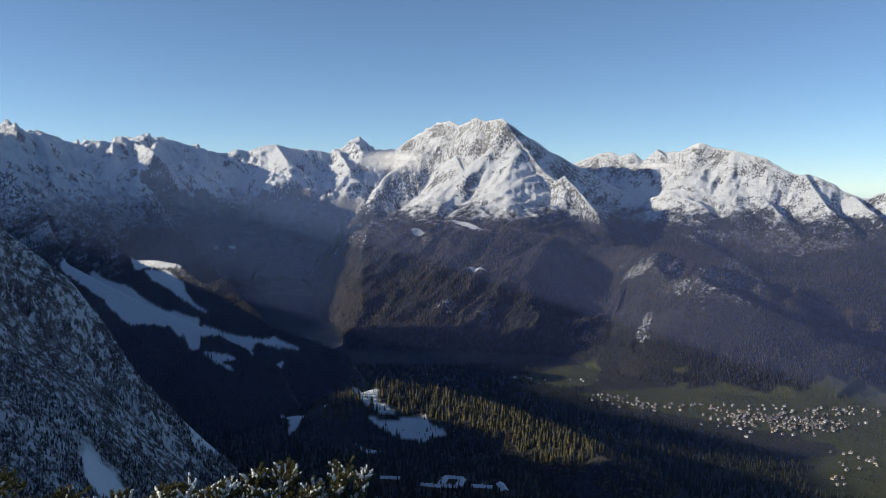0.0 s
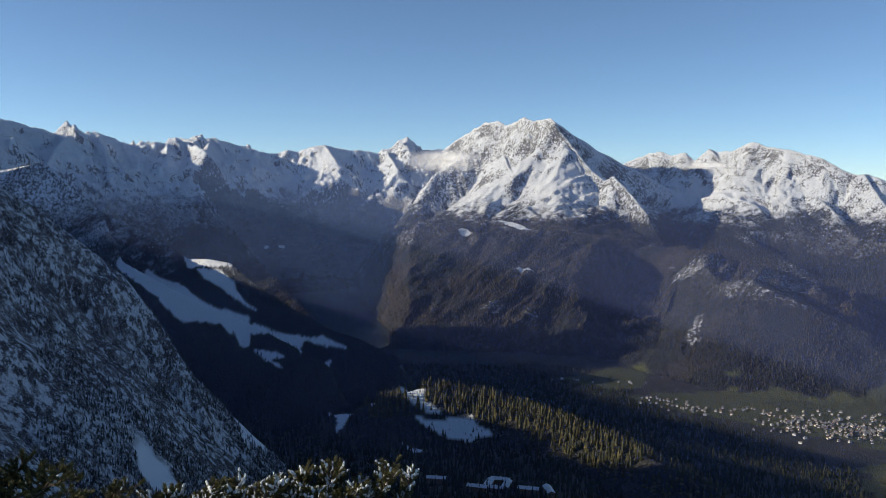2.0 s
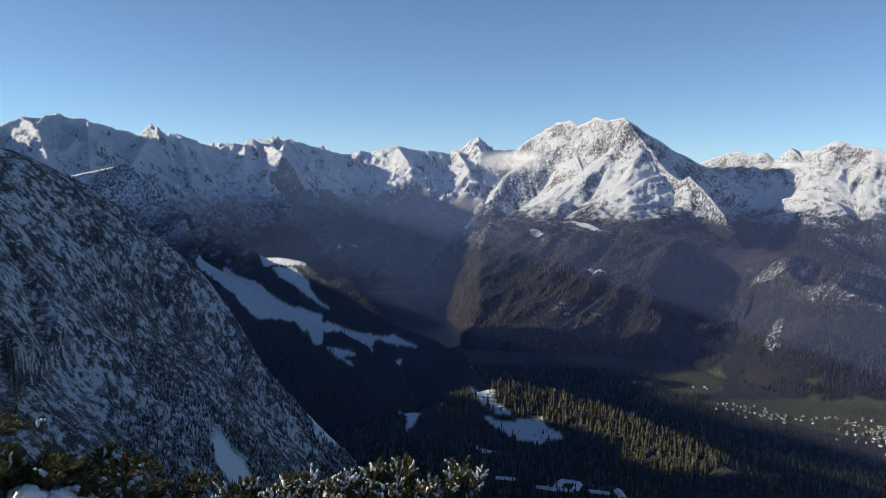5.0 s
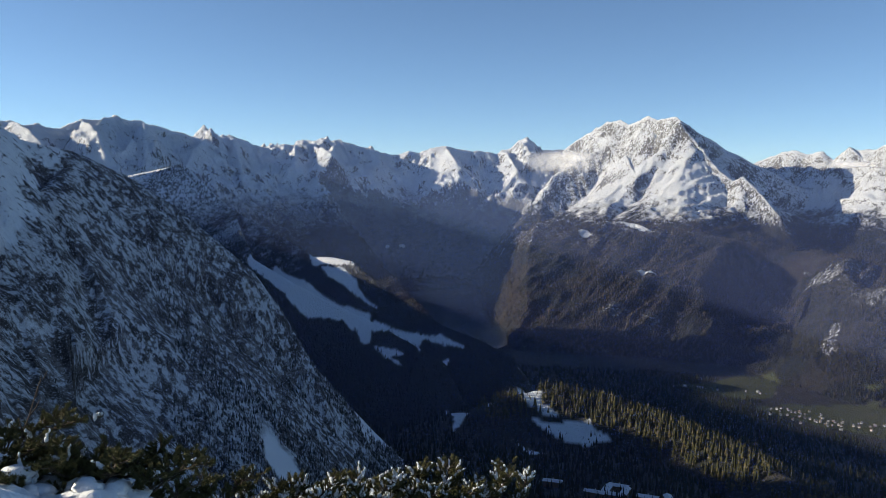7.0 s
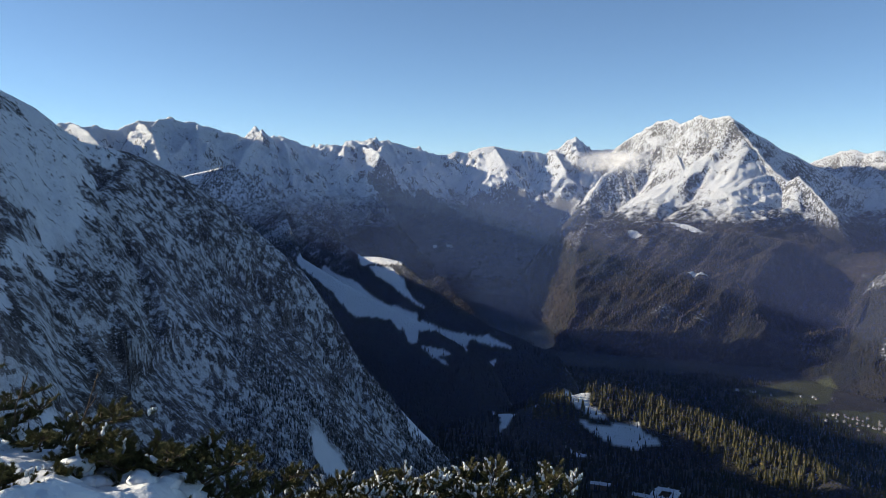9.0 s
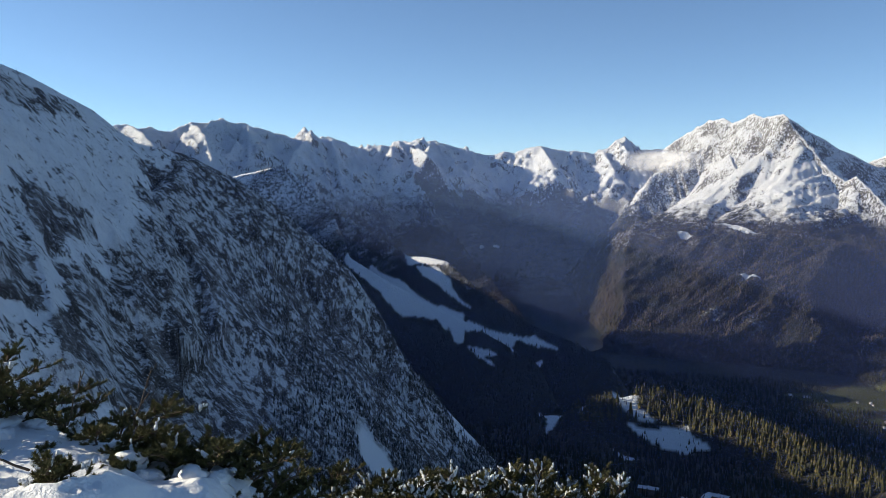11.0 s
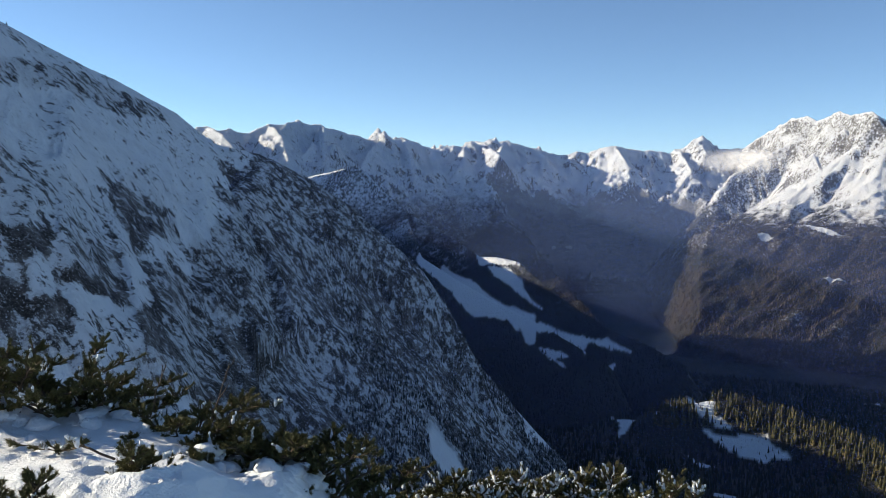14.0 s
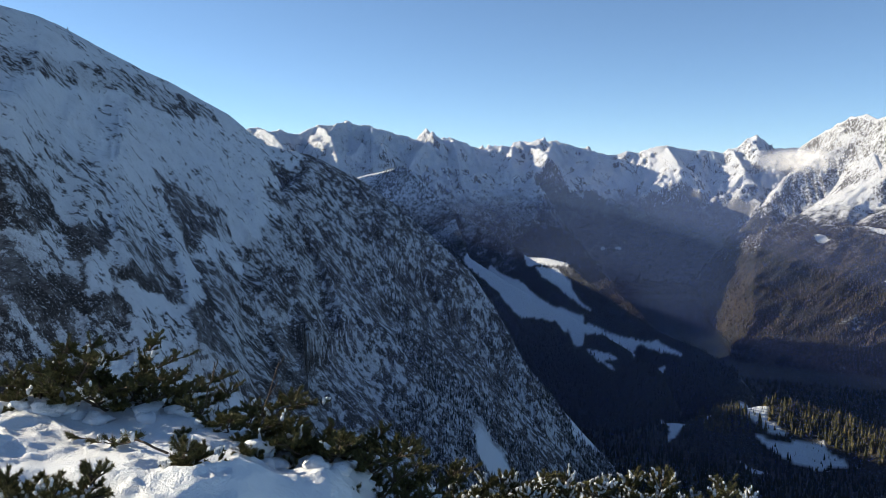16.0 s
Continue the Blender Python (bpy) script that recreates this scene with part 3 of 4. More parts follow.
LAND_NAMES = {
    "valley": ("ground", "dark wooded valley ground with green meadows", "ground", "structure"),
    "big": ("mountain", "snow-capped rocky mountain with brown wooded lower slopes", "mountain", ""),
    "hill": ("wooded_hill", "steep dark conifer-covered hill with pale crags", "hill", ""),
    "right": ("mountain_range", "jagged grey rock range streaked with snow", "mountain", ""),
    "plateau": ("mountain_plateau", "distant rugged plateau of snow and grey rock", "mountain", ""),
    "ski": ("wooded_ridge", "dark forested ridge carrying white ski slopes", "ridge", ""),
    "near": ("snowy_mountain", "shaded snowy mountainside dotted with frosted trees", "mountain", ""),
    "knoll": ("knoll", "sunlit knoll with larches and snowy meadows", "hill", ""),
    "massif": ("massif", "unseen snowy height added to shade the mountainside and valley", "mountain", ""),
}
LAND_PARTS = {
    "big": ("snowy_summit", "wooded_slope", 335), "right": ("snowy_summit", "wooded_slope", 325), "plateau": ("snowy_heights", "rock_face", 470),
    "near": ("snow_slope", "wooded_slope", 400), "ski": ("ridge_crest", "wooded_slope", 430), "hill": ("rocky_top", "wooded_slope", 215),
    "knoll": ("wooded_top", "lower_slope", 150), "massif": ("snowy_heights", "snow_slope", 700),
}


def land_piece(name, faces, material, parent=None):
    used, local = np.unique(faces, return_inverse=True)
    me = mesh_from(name, points[used], local.reshape(-1, 4))
    for key, field in (("snowfield", snowfield), ("grass", grass), ("crags", crags), ("cover", cover)):
        me.attributes.new(key, "FLOAT", "POINT").data.foreach_set("value", field.reshape(-1)[used].astype(np.float32))
    me.materials.append(material)
    ob = new(name, me)
    ob.parent = parent
    return ob


face_z = gz.reshape(-1)[quads].mean(1)
face_white = snowfield.reshape(-1)[quads].mean(1) > 0.5
for number, group in enumerate(GROUPS):
    mine = face_owner == number
    name, label, category, kind = LAND_NAMES[group]
    if group == "valley":
        tagged(land_piece(name, quads[mine], LAND[group]), label, category, kind=kind)
        continue
    thing = tagged(new(name), label, category)
    upper, lower, level = LAND_PARTS[group]
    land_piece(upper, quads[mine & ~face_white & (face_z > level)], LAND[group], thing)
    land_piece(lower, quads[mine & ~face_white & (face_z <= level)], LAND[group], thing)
    if (mine & face_white).any():
        tagged(land_piece("snowy_clearing", quads[mine & face_white], LAND[group], thing), "smooth white snow in a clearing")


def surface(x, y):
    """Heights of the sheet at arrays of places."""
    return terrain(np.asarray(x, float), np.asarray(y, float))[0]


# ---- woods ----
def needle_wood(name, dark, light, warm, frost):
    """Conifers; frost: how much snow lies on the boughs."""
    n = Nodes(name, 0.95)
    chance = n.random()
    tint = n.mix(n.noise(0.5, 3), dark, light)
    tint = n.mix(n.ramp(chance, 0.55, 0.95), tint, warm)
    if frost:
        lie = n.math("ADD", n.noise(0.22, 4, 0.65), n.math("MULTIPLY", n.normal_z(), 0.25))
        tint = n.mix(n.ramp(lie, 0.78 - frost * 0.35, 0.98 - frost * 0.35, 0.0, 0.6), tint, SNOW)
    return n.colour(tint)


def conifer_shape(tiers, sides, girth, seed):
    """Verts and triangles of one tree of height 1: drooping skirts of boughs, uneven at the rim."""
    rng = np.random.default_rng(seed)
    verts, tris = [], []
    for k in range(tiers):
        low, top = k / (tiers + 0.6), min(1.0, (k + 1.9) / (tiers + 0.6)) if k < tiers - 1 else 1.0
        wide = girth * (1 - 0.86 * k / tiers)
        start = len(verts)
        verts.append((0, 0, top))
        for i in range(sides):
            a = 2 * math.pi * (i + rng.uniform(-0.2, 0.2)) / sides
            r = wide * rng.uniform(0.65, 1.2)
            verts.append((r * math.cos(a), r * math.sin(a), low + rng.uniform(-0.03, 0.05)))
        tris += [(start, start + 1 + i, start + 1 + (i + 1) % sides) for i in range(sides)]
    return np.array(verts), np.array(tris)


def forest(name, label, xs, ys, heights, material, tiers, sides, girth, seed):
    rng = np.random.default_rng(seed)
    zs = surface(xs, ys)
    shapes = [conifer_shape(tiers, sides, girth, seed + k) for k in range(5)]
    pick = rng.integers(0, 5, len(xs))
    turn = rng.uniform(0, 2 * math.pi, len(xs))
    lean = rng.uniform(0.8, 1.25, len(xs))
    verts, tris, base = [], [], 0
    for k, (v, f) in enumerate(shapes):
        ids = np.nonzero(pick == k)[0]
        if not len(ids):
            continue
        c, s, h = np.cos(turn[ids])[:, None], np.sin(turn[ids])[:, None], heights[ids][:, None]
        wide = h * lean[ids][:, None]
        vx = xs[ids][:, None] + wide * (v[None, :, 0] * c - v[None, :, 1] * s)
        vy = ys[ids][:, None] + wide * (v[None, :, 0] * s + v[None, :, 1] * c)
        vz = zs[ids][:, None] + h * (v[None, :, 2] - 0.04)
        verts.append(np.stack([vx, vy, vz], -1).reshape(-1, 3))
        tris.append((f[None] + (np.arange(len(ids)) * len(v))[:, None, None] + base).reshape(-1, 3))
        base += len(ids) * len(v)
    me = mesh_from(name, np.concatenate(verts), np.concatenate(tris), False)
    me.materials.append(material)
    return tagged(new(name, me), label, "trees", kind="stuff")


def cells(group, low=-100, high=2000, az=(-34, 62), reach=(60, 4800), bare=0.0):
    """Grid cells of a landform with their areas, to sow trees on."""
    step = np.gradient(RANGE)[:, None] * r_grid * np.radians(0.1)
    az_deg = np.degrees(az_grid)
    ok = (owner == GROUPS.index(group)) & (gz > low) & (gz < high) & (az_deg > az[0]) & (az_deg < az[1]) & (r_grid > reach[0]) & (r_grid < reach[1])
    ok &= (snowfield < 0.3) & (grass < 0.3)
    return np.where(ok, step, 0.0)


def sow(weight, count, seed):
    rng = np.random.default_rng(seed)
    flat = weight.reshape(-1)
    ids = rng.choice(flat.size, count, p=flat / flat.sum())
    jitter = rng.uniform(-0.5, 0.5, (2, count))
    gap = np.broadcast_to(np.gradient(RANGE)[:, None], r_grid.shape).reshape(-1)[ids]
    r = r_grid.reshape(-1)[ids] + 1.2 * gap * jitter[0]
    a = az_grid.reshape(-1)[ids] + np.radians(0.12) * jitter[1]
    return -np.sin(a) * r, np.cos(a) * r, rng.uniform(0, 1, count)


DARK_WOOD = needle_wood("dark_spruce", (0.010, 0.014, 0.012), (0.030, 0.038, 0.024), (0.035, 0.032, 0.02), 0.0)
FROSTED_WOOD = needle_wood("frosted_spruce", (0.015, 0.018, 0.018), (0.04, 0.045, 0.04), (0.05, 0.045, 0.04), 0.75)
LARCH_WOOD = needle_wood("larch_and_spruce", (0.024, 0.027, 0.014), (0.060, 0.058, 0.028), (0.105, 0.085, 0.042), 0.0)
BROWN_WOOD = needle_wood("mixed_wood", (0.012, 0.013, 0.012), (0.042, 0.037, 0.032), (0.11, 0.085, 0.066), 0.0)
HILL_WOOD = needle_wood("hill_spruce", (0.009, 0.011, 0.011), (0.03, 0.032, 0.028), (0.06, 0.053, 0.04), 0.05)

patch = fbm(gx, gy, 90, 4, 61)
# larches on the sunny knoll
kx, ky = np.array([p[0] for p in knoll]), np.array([p[1] for p in knoll])
off = np.full_like(gx, 1e4)
for (ax, ay), (bx, by) in zip(zip(kx[:-1], ky[:-1]), zip(kx[1:], ky[1:])):
    t = np.clip(((gx - ax) * (bx - ax) + (gy - ay) * (by - ay)) / ((bx - ax) ** 2 + (by - ay) ** 2), 0, 1)
    off = np.minimum(off, np.hypot(gx - ax - t * (bx - ax), gy - ay - t * (by - ay)))
band = (cells("knoll") + cells("valley")) * (off < 50) * smooth(0.3, 0.5, patch + 0.15 * (off < 40))
tx, ty, u = sow(band, 1150, 71)
forest("larch_grove", "sunlit grove of larches and spruces on the knoll", tx, ty, 10 + 9 * u, LARCH_WOOD, 6, 8, 0.19, 72)
# single trees and bushes in the knoll's clearings
white = (snowfield > 0.6) * (np.hypot(gx + 50, gy - 1180) < 130) * r_grid
tx, ty, u = sow(white, 70, 87)
forest("clearing_trees", "single dark spruces standing in the snowy clearings", tx, ty, 2 + 7 * u ** 2, LARCH_WOOD, 4, 7, 0.18, 88)
# dark valley woods
tx, ty, u = sow((cells("valley", 12, reach=(250, 2300)) + cells("knoll")) * (off > 60), 15000, 73)
forest("valley_forest", "dense dark spruce forest in the shaded valley", tx, ty, 7 + 6 * u, DARK_WOOD, 3, 6, 0.17, 74)
tx, ty, u = sow(cells("ski", 40, 350, reach=(900, 2500)), 14000, 75)
forest("ridge_forest", "dark spruce forest between the ski slopes", tx, ty, 5 + 4 * u, DARK_WOOD, 2, 6, 0.18, 76)
tx, ty, u = sow(cells("ski", 300, 560, reach=(1500, 2700)) * (0.25 + smooth(0.40, 0.55, patch)), 6000, 85)
forest("frosted_ridge_forest", "frosted spruces high on the shaded ridge", tx, ty, 5 + 4 * u, FROSTED_WOOD, 2, 6, 0.18, 86)
# frosted trees on the near mountain
tx, ty, u = sow(cells("near", 0, 680) * (0.012 + treed * (0.15 + smooth(0.36, 0.56, patch))), 8000, 77)
forest("mountainside_trees", "snow-frosted spruces scattered over the mountainside", tx, ty, (3.5 + 4.5 * u) * np.clip(1.5 - surface(tx, ty) / 430, 0.4, 1), FROSTED_WOOD, 3, 6, 0.2, 78)
# far woods
tx, ty, u = sow(cells("big", -50, 350, reach=(2000, 3900)) * (0.3 + smooth(0.4, 0.6, patch)), 28000, 79)
forest("mountain_forest", "brown mixed forest on the mountain's lower slopes", tx, ty, 5 + 5 * u, BROWN_WOOD, 1, 5, 0.30, 80)
tx, ty, u = sow(cells("hill", -50, 330) * (1 - 0.8 * crags) * (0.12 + smooth(235, 150, gz)) * (0.15 + smooth(0.38, 0.5, patch)), 13000, 81)
forest("hill_forest", "dark green spruce forest covering the steep hill", tx, ty, 5 + 5 * u, HILL_WOOD, 1, 6, 0.24, 82)
tx, ty, u = sow(cells("right", -50, 330, reach=(2000, 4300)), 8000, 83)
forest("range_forest", "dark forest below the rocky range", tx, ty, 6 + 6 * u, HILL_WOOD, 1, 5, 0.26, 84)


# ---- the lake ----
def water():
    n = Nodes("lake_water", 0.12)
    n.bump(n.noise(0.2, 3), 0.15, 0.3)
    return n.colour(n.mix(n.noise(0.004, 3), (0.018, 0.028, 0.035), (0.03, 0.042, 0.05)))


lake_az, lake_r = np.meshgrid(np.radians(np.linspace(-2, 26, 30)), np.linspace(2450, 4870, 30))
lake_points = np.stack([-np.sin(lake_az) * lake_r, np.cos(lake_az) * lake_r, np.full_like(lake_r, -2.0)], -1).reshape(-1, 3)
li = np.arange(900).reshape(30, 30)
lake_mesh = mesh_from("lake", lake_points, np.stack([li[:-1, :-1], li[1:, :-1], li[1:, 1:], li[:-1, 1:]], -1).reshape(-1, 4))
lake_mesh.materials.append(water())
tagged(new("lake", lake_mesh), "dark still lake between steep mountains", "lake", kind="structure")


# ---- houses ----
def plaster(name, a, b):
    n = Nodes(name, 0.85)
    return n.colour(n.mix(n.noise(0.8, 4), a, b))


WALLS = [plaster("white_render", (0.52, 0.50, 0.47), (0.72, 0.70, 0.66)), plaster("cream_render", (0.55, 0.49, 0.40), (0.68, 0.62, 0.52)),
         plaster("dark_timber", (0.10, 0.07, 0.05), (0.20, 0.14, 0.10))]
ROOFS = [plaster("brown_tiles", (0.11, 0.075, 0.06), (0.19, 0.13, 0.10)), plaster("grey_tiles", (0.15, 0.145, 0.14), (0.26, 0.25, 0.24)),
         plaster("roof_snow", (0.34, 0.34, 0.36), (0.80, 0.81, 0.83))]
GLASS = Nodes("window_glass", 0.1).colour((0.03, 0.035, 0.04))


def bm_part(name, bm, material, parent, label=""):
    me = bpy.data.meshes.new(name)
    bm.to_mesh(me)
    bm.free()
    me.materials.append(material)
    ob = new(name, me)
    ob.parent = parent
    return tagged(ob, label)


def block(bm, x0, x1, y0, y1, z0, z1):
    v = [bm.verts.new(p) for p in ((x0, y0, z0), (x1, y0, z0), (x1, y1, z0), (x0, y1, z0), (x0, y0, z1), (x1, y0, z1), (x1, y1, z1), (x0, y1, z1))]
    for f in ((3, 2, 1, 0), (4, 5, 6, 7), (0, 1, 5, 4), (1, 2, 6, 5), (2, 3, 7, 6), (3, 0, 4, 7)):
        bm.faces.new([v[i] for i in f])


def house(wide, deep, eaves, rise, wall, roof, windows=3):
    """An alpine house: walls with gables, a low roof with wide eaves, rows of windows, a chimney."""
    thing = new("house")
    w, d = wide / 2, deep / 2
    bm = bmesh.new()
    low = [bm.verts.new((x, y, -6)) for x, y in ((-w, -d), (w, -d), (w, d), (-w, d))]
    top = [bm.verts.new((x, y, eaves)) for x, y in ((-w, -d), (w, -d), (w, d), (-w, d))]
    ridge = [bm.verts.new((0, -d, eaves + rise)), bm.verts.new((0, d, eaves + rise))]
    for i in (1, 3):
        bm.faces.new((low[i], low[(i + 1) % 4], top[(i + 1) % 4], top[i]))
    bm.faces.new((low[0], low[1], top[1], ridge[0], top[0]))
    bm.faces.new((low[2], low[3], top[3], ridge[1], top[2]))
    bm_part("wall", bm, wall, thing)
    bm = bmesh.new()
    slope = rise / w
    o, t = 0.7, 0.25
    for side in (-1, 1):
        a = [(side * (w + o), -d - o, eaves - slope * o), (side * (w + o), d + o, eaves - slope * o), (0, d + o, eaves + rise), (0, -d - o, eaves + rise)]
        under = [bm.verts.new(p) for p in a]
        over = [bm.verts.new((p[0], p[1], p[2] + t)) for p in a]
        bm.faces.new(over)
        bm.faces.new(under[::-1])
        for i in range(4):
            bm.faces.new((under[i], under[(i + 1) % 4], over[(i + 1) % 4], over[i]))
    bmesh.ops.recalc_face_normals(bm, faces=bm.faces)
    bm_part("roof", bm, roof, thing)
    bm = bmesh.new()
    block(bm, w * 0.35, w * 0.35 + 0.8, -0.4, 0.4, eaves, eaves + rise + 0.7)
    bm_part("chimney", bm, WALLS[0], thing)
    for floor in range(max(1, int(eaves // 2.6))):
        for k in range(windows):
            x = -w + wide * (k + 0.5) / windows
            for y in (-d - 0.06, d - 0.06):
                bm = bmesh.new()
                block(bm, x - 0.5, x + 0.5, y, y + 0.12, 0.9 + 2.6 * floor, 2.2 + 2.6 * floor)
                bm_part("window", bm, GLASS, thing)
    return thing


PLANS = [(2.9, 4.0, 2.6, 1.0, 0, 0), (3.1, 4.4, 2.6, 1.0, 1, 1), (3.3, 5.0, 2.7, 1.1, 1, 0), (2.9, 3.8, 2.6, 0.9, 2, 1), (4.2, 6.5, 2.9, 1.2, 0, 1)]
HOUSE_LABELS = ["white rendered house with a brown tiled roof", "cream rendered house with a grey tiled roof", "cream rendered house with a brown tiled roof",
                "dark timber house with a grey roof", "large white house with a grey tiled roof"]
models = []
for (wide, deep, eaves, rise, wall, roof), label in zip(PLANS, HOUSE_LABELS):
    models.append(tagged(house(wide, deep, eaves, rise, WALLS[wall], ROOFS[roof]), label, "house", "houses in the valley village"))
# centre x, y, spread along x and y, houses
HAMLETS = [(690, 1705, 120, 80, 130), (765, 1650, 95, 60, 80), (460, 1798, 85, 35, 34), (395, 1858, 60, 25, 14), (906, 1765, 100, 35, 34),
           (758, 1427, 60, 50, 14), (655, 1318, 40, 30, 6), (201, 1978, 45, 14, 7), (373, 1993, 35, 20, 4), (602, 1802, 60, 30, 9)]
rng = random.Random(5)
spots = []
for cx, cy, sx, sy, count in HAMLETS:
    tries = 0
    while count and tries < 400:
        tries += 1
        x, y = cx + rng.gauss(0, 0.55) * sx, cy + rng.gauss(0, 0.55) * sy
        if all((x - a) ** 2 + (y - b) ** 2 > 5.2 ** 2 for a, b in spots):
            spots.append((x, y))
            count -= 1
tops = surface([p[0] for p in spots], [p[1] for p in spots])
for k, ((x, y), z) in enumerate(zip(spots, tops)):
    model = models[k] if k < len(models) else models[rng.choice([0, 0, 1, 1, 2, 3, 4])]
    m = pose(x, y, z + 0.3, 0, 0, rng.uniform(-35, 35) + rng.choice([0, 90]))
    if k < len(models):
        model.matrix_basis = m
    else:
        copy_thing(model, m)
# farmsteads on the hillside below the lookout
farm = tagged(house(6.5, 19, 3.6, 1.5, WALLS[2], ROOFS[2], 4), "long timber farm building under a snowy roof", "farmhouse", "farm buildings below the lookout")
turn_court = Matrix.Rotation(radians(-14), 3, "Z")
court = [turn_court @ Vector(v) + Vector((10, 786, 0)) for v in ((-9, 0, 0), (9, 0, 0), (0, 12, 0), (0, -12, 0))]
sites = [(p.x, p.y, (0, 0, 90, 90)[k] - 14) for k, p in enumerate(court)] + [(-10, 760, 75), (39, 755, 80), (58, 748, 10), (-53, 808, 85)]
yard = float(surface([10], [786])[0])
for k, (x, y, turn) in enumerate(sites):
    m = pose(x, y, (yard if k < 4 else float(surface([x], [y])[0])) + 3, 0, 0, turn)
    if k == 0:
        farm.matrix_basis = m
    else:
        copy_thing(farm, m)
# trees along the lanes and hedges of the fields
lanes = (owner == 0) * (grass > 0.5) * smooth(0.55, 0.62, fbm(gx, gy, 70, 4, 97)) * (r_grid < 2300) * r_grid
tx, ty, u = sow(lanes, 700, 98)
forest("field_trees", "dark trees and hedges scattered over the meadows", tx, ty, 2.5 + 3.5 * u, DARK_WOOD, 2, 6, 0.3, 99)


# ---- the lookout: a snowy ledge with dwarf pines ----
def snow_cover():
    n = Nodes("fresh_snow", 0.55)
    n.bump(n.math("ADD", n.noise(11, 6, 0.68), n.math("MULTIPLY", n.noise(70, 3, 0.6), 0.35)), 0.6, 0.06)
    return n.colour(n.mix(n.noise(3.0, 4), (0.78, 0.80, 0.84), (0.86, 0.87, 0.88)))


FRESH_SNOW = snow_cover()


def ledge_height(x, y):
    """Snow of the lookout, under the eye, with drifts; beyond its rim it falls away."""
    d, az = np.hypot(x, y), np.degrees(np.arctan2(-x, y))
    rim = np.interp(az, [-180, -40, 4, 7, 20, 28, 33, 38, 43, 47, 56, 75, 180], [4, 2.8, 3.0, 5.6, 6.4, 5.8, 4.9, 5.1, 5.4, 6.2, 6.4, 6.8, 5])
    level = 1.62 + 0.16 * smooth(42, 38, az) + 0.69 * smooth(36, 27, az) * smooth(2.5, 4.5, d)
    h = EYE - level + 0.30 * (fbm(x, y, 2.6, 3, 91) - 0.5) + 0.13 * (fbm(x, y, 1.1, 3, 92, True) - 0.5) + 0.07 * (fbm(x, y, 0.16, 3, 93, True) - 0.5) * smooth(0.45, 0.6, fbm(x, y, 1.1, 2, 95))
    # a wind drift across the ledge
    h = h + 0.10 * np.exp(-((d - 4.45 - 0.25 * np.sin(az * 0.25)) / 0.22) ** 2) * smooth(28, 40, az)
    h = h + 0.05 * smooth(44, 54, az) * smooth(3.5, 5.5, d)
    over = np.maximum(d - rim, 0)
    fall = np.where(over < 1.2, 0.62 * over ** 1.4, 0.62 * 1.2 ** 1.4 + 1.3 * (over - 1.2))
    return h - fall + 0.35 * (fbm(x, y, 1.5, 3, 94) - 0.5) * smooth(0.3, 3, over)


la = np.radians(np.concatenate([np.arange(-180, -32, 1.5), np.arange(-32, 62, 0.25), np.arange(62, 180, 1.5)]))
lr = np.concatenate([np.linspace(0.002, 3.0, 24, endpoint=False), np.linspace(3.0, 8.0, 190, endpoint=False), np.geomspace(8.0, 48, 30)])
lag, lrg = np.meshgrid(la, lr)
lx, ly = 0.11 - np.sin(lag) * lrg, 0.07 + np.cos(lag) * lrg
ledge_i = np.arange(lx.size).reshape(lx.shape)
ledge_n = np.roll(ledge_i, -1, axis=1)
ledge_mesh = mesh_from("snow_ledge", np.stack([lx, ly, ledge_height(lx, ly)], -1).reshape(-1, 3),
                       np.stack([ledge_i[:-1], ledge_i[1:], ledge_n[1:], ledge_n[:-1]], -1).reshape(-1, 4))
ledge_mesh.materials.append(FRESH_SNOW)
tagged(new("snow_ledge", ledge_mesh), "wind-shaped snow on the sunlit ledge", "snow", kind="structure")


def bark():
    n = Nodes("pine_bark", 0.9)
    n.bump(n.noise(60, 3), 0.6, 0.01)
    return n.colour(n.mix(n.noise(25, 4), (0.05, 0.036, 0.026), (0.13, 0.095, 0.07)))


def needles_material():
    n = Nodes("pine_needles", 0.6)
    return n.colour(n.mix(n.random(), n.mix(n.noise(8, 2), (0.034, 0.040, 0.016), (0.085, 0.084, 0.028)), (0.15, 0.128, 0.05)))


BARK, NEEDLES = bark(), needles_material()


def part(name, me, material, parent, label="", kind=""):
    ob = new(name, me)
    me.materials.append(material)
    ob.parent = parent
    return tagged(ob, label, kind=kind)


def tube(path, radii, sides=5):
    """Verts and quads of a bent, tapering stem."""
    verts, quads = [], []
    for k, (p, r) in enumerate(zip(path, radii)):
        ahead = (path[min(k + 1, len(path) - 1)] - path[max(k - 1, 0)]).normalized()
        u = ahead.orthogonal().normalized()
        v = ahead.cross(u)
        for i in range(sides):
            a = 2 * math.pi * i / sides
            verts.append(p + r * (math.cos(a) * u + math.sin(a) * v))
        if k:
            b = (k - 1) * sides
            quads += [(b + i, b + (i + 1) % sides, b + sides + (i + 1) % sides, b + sides + i) for i in range(sides)]
    return verts, quads


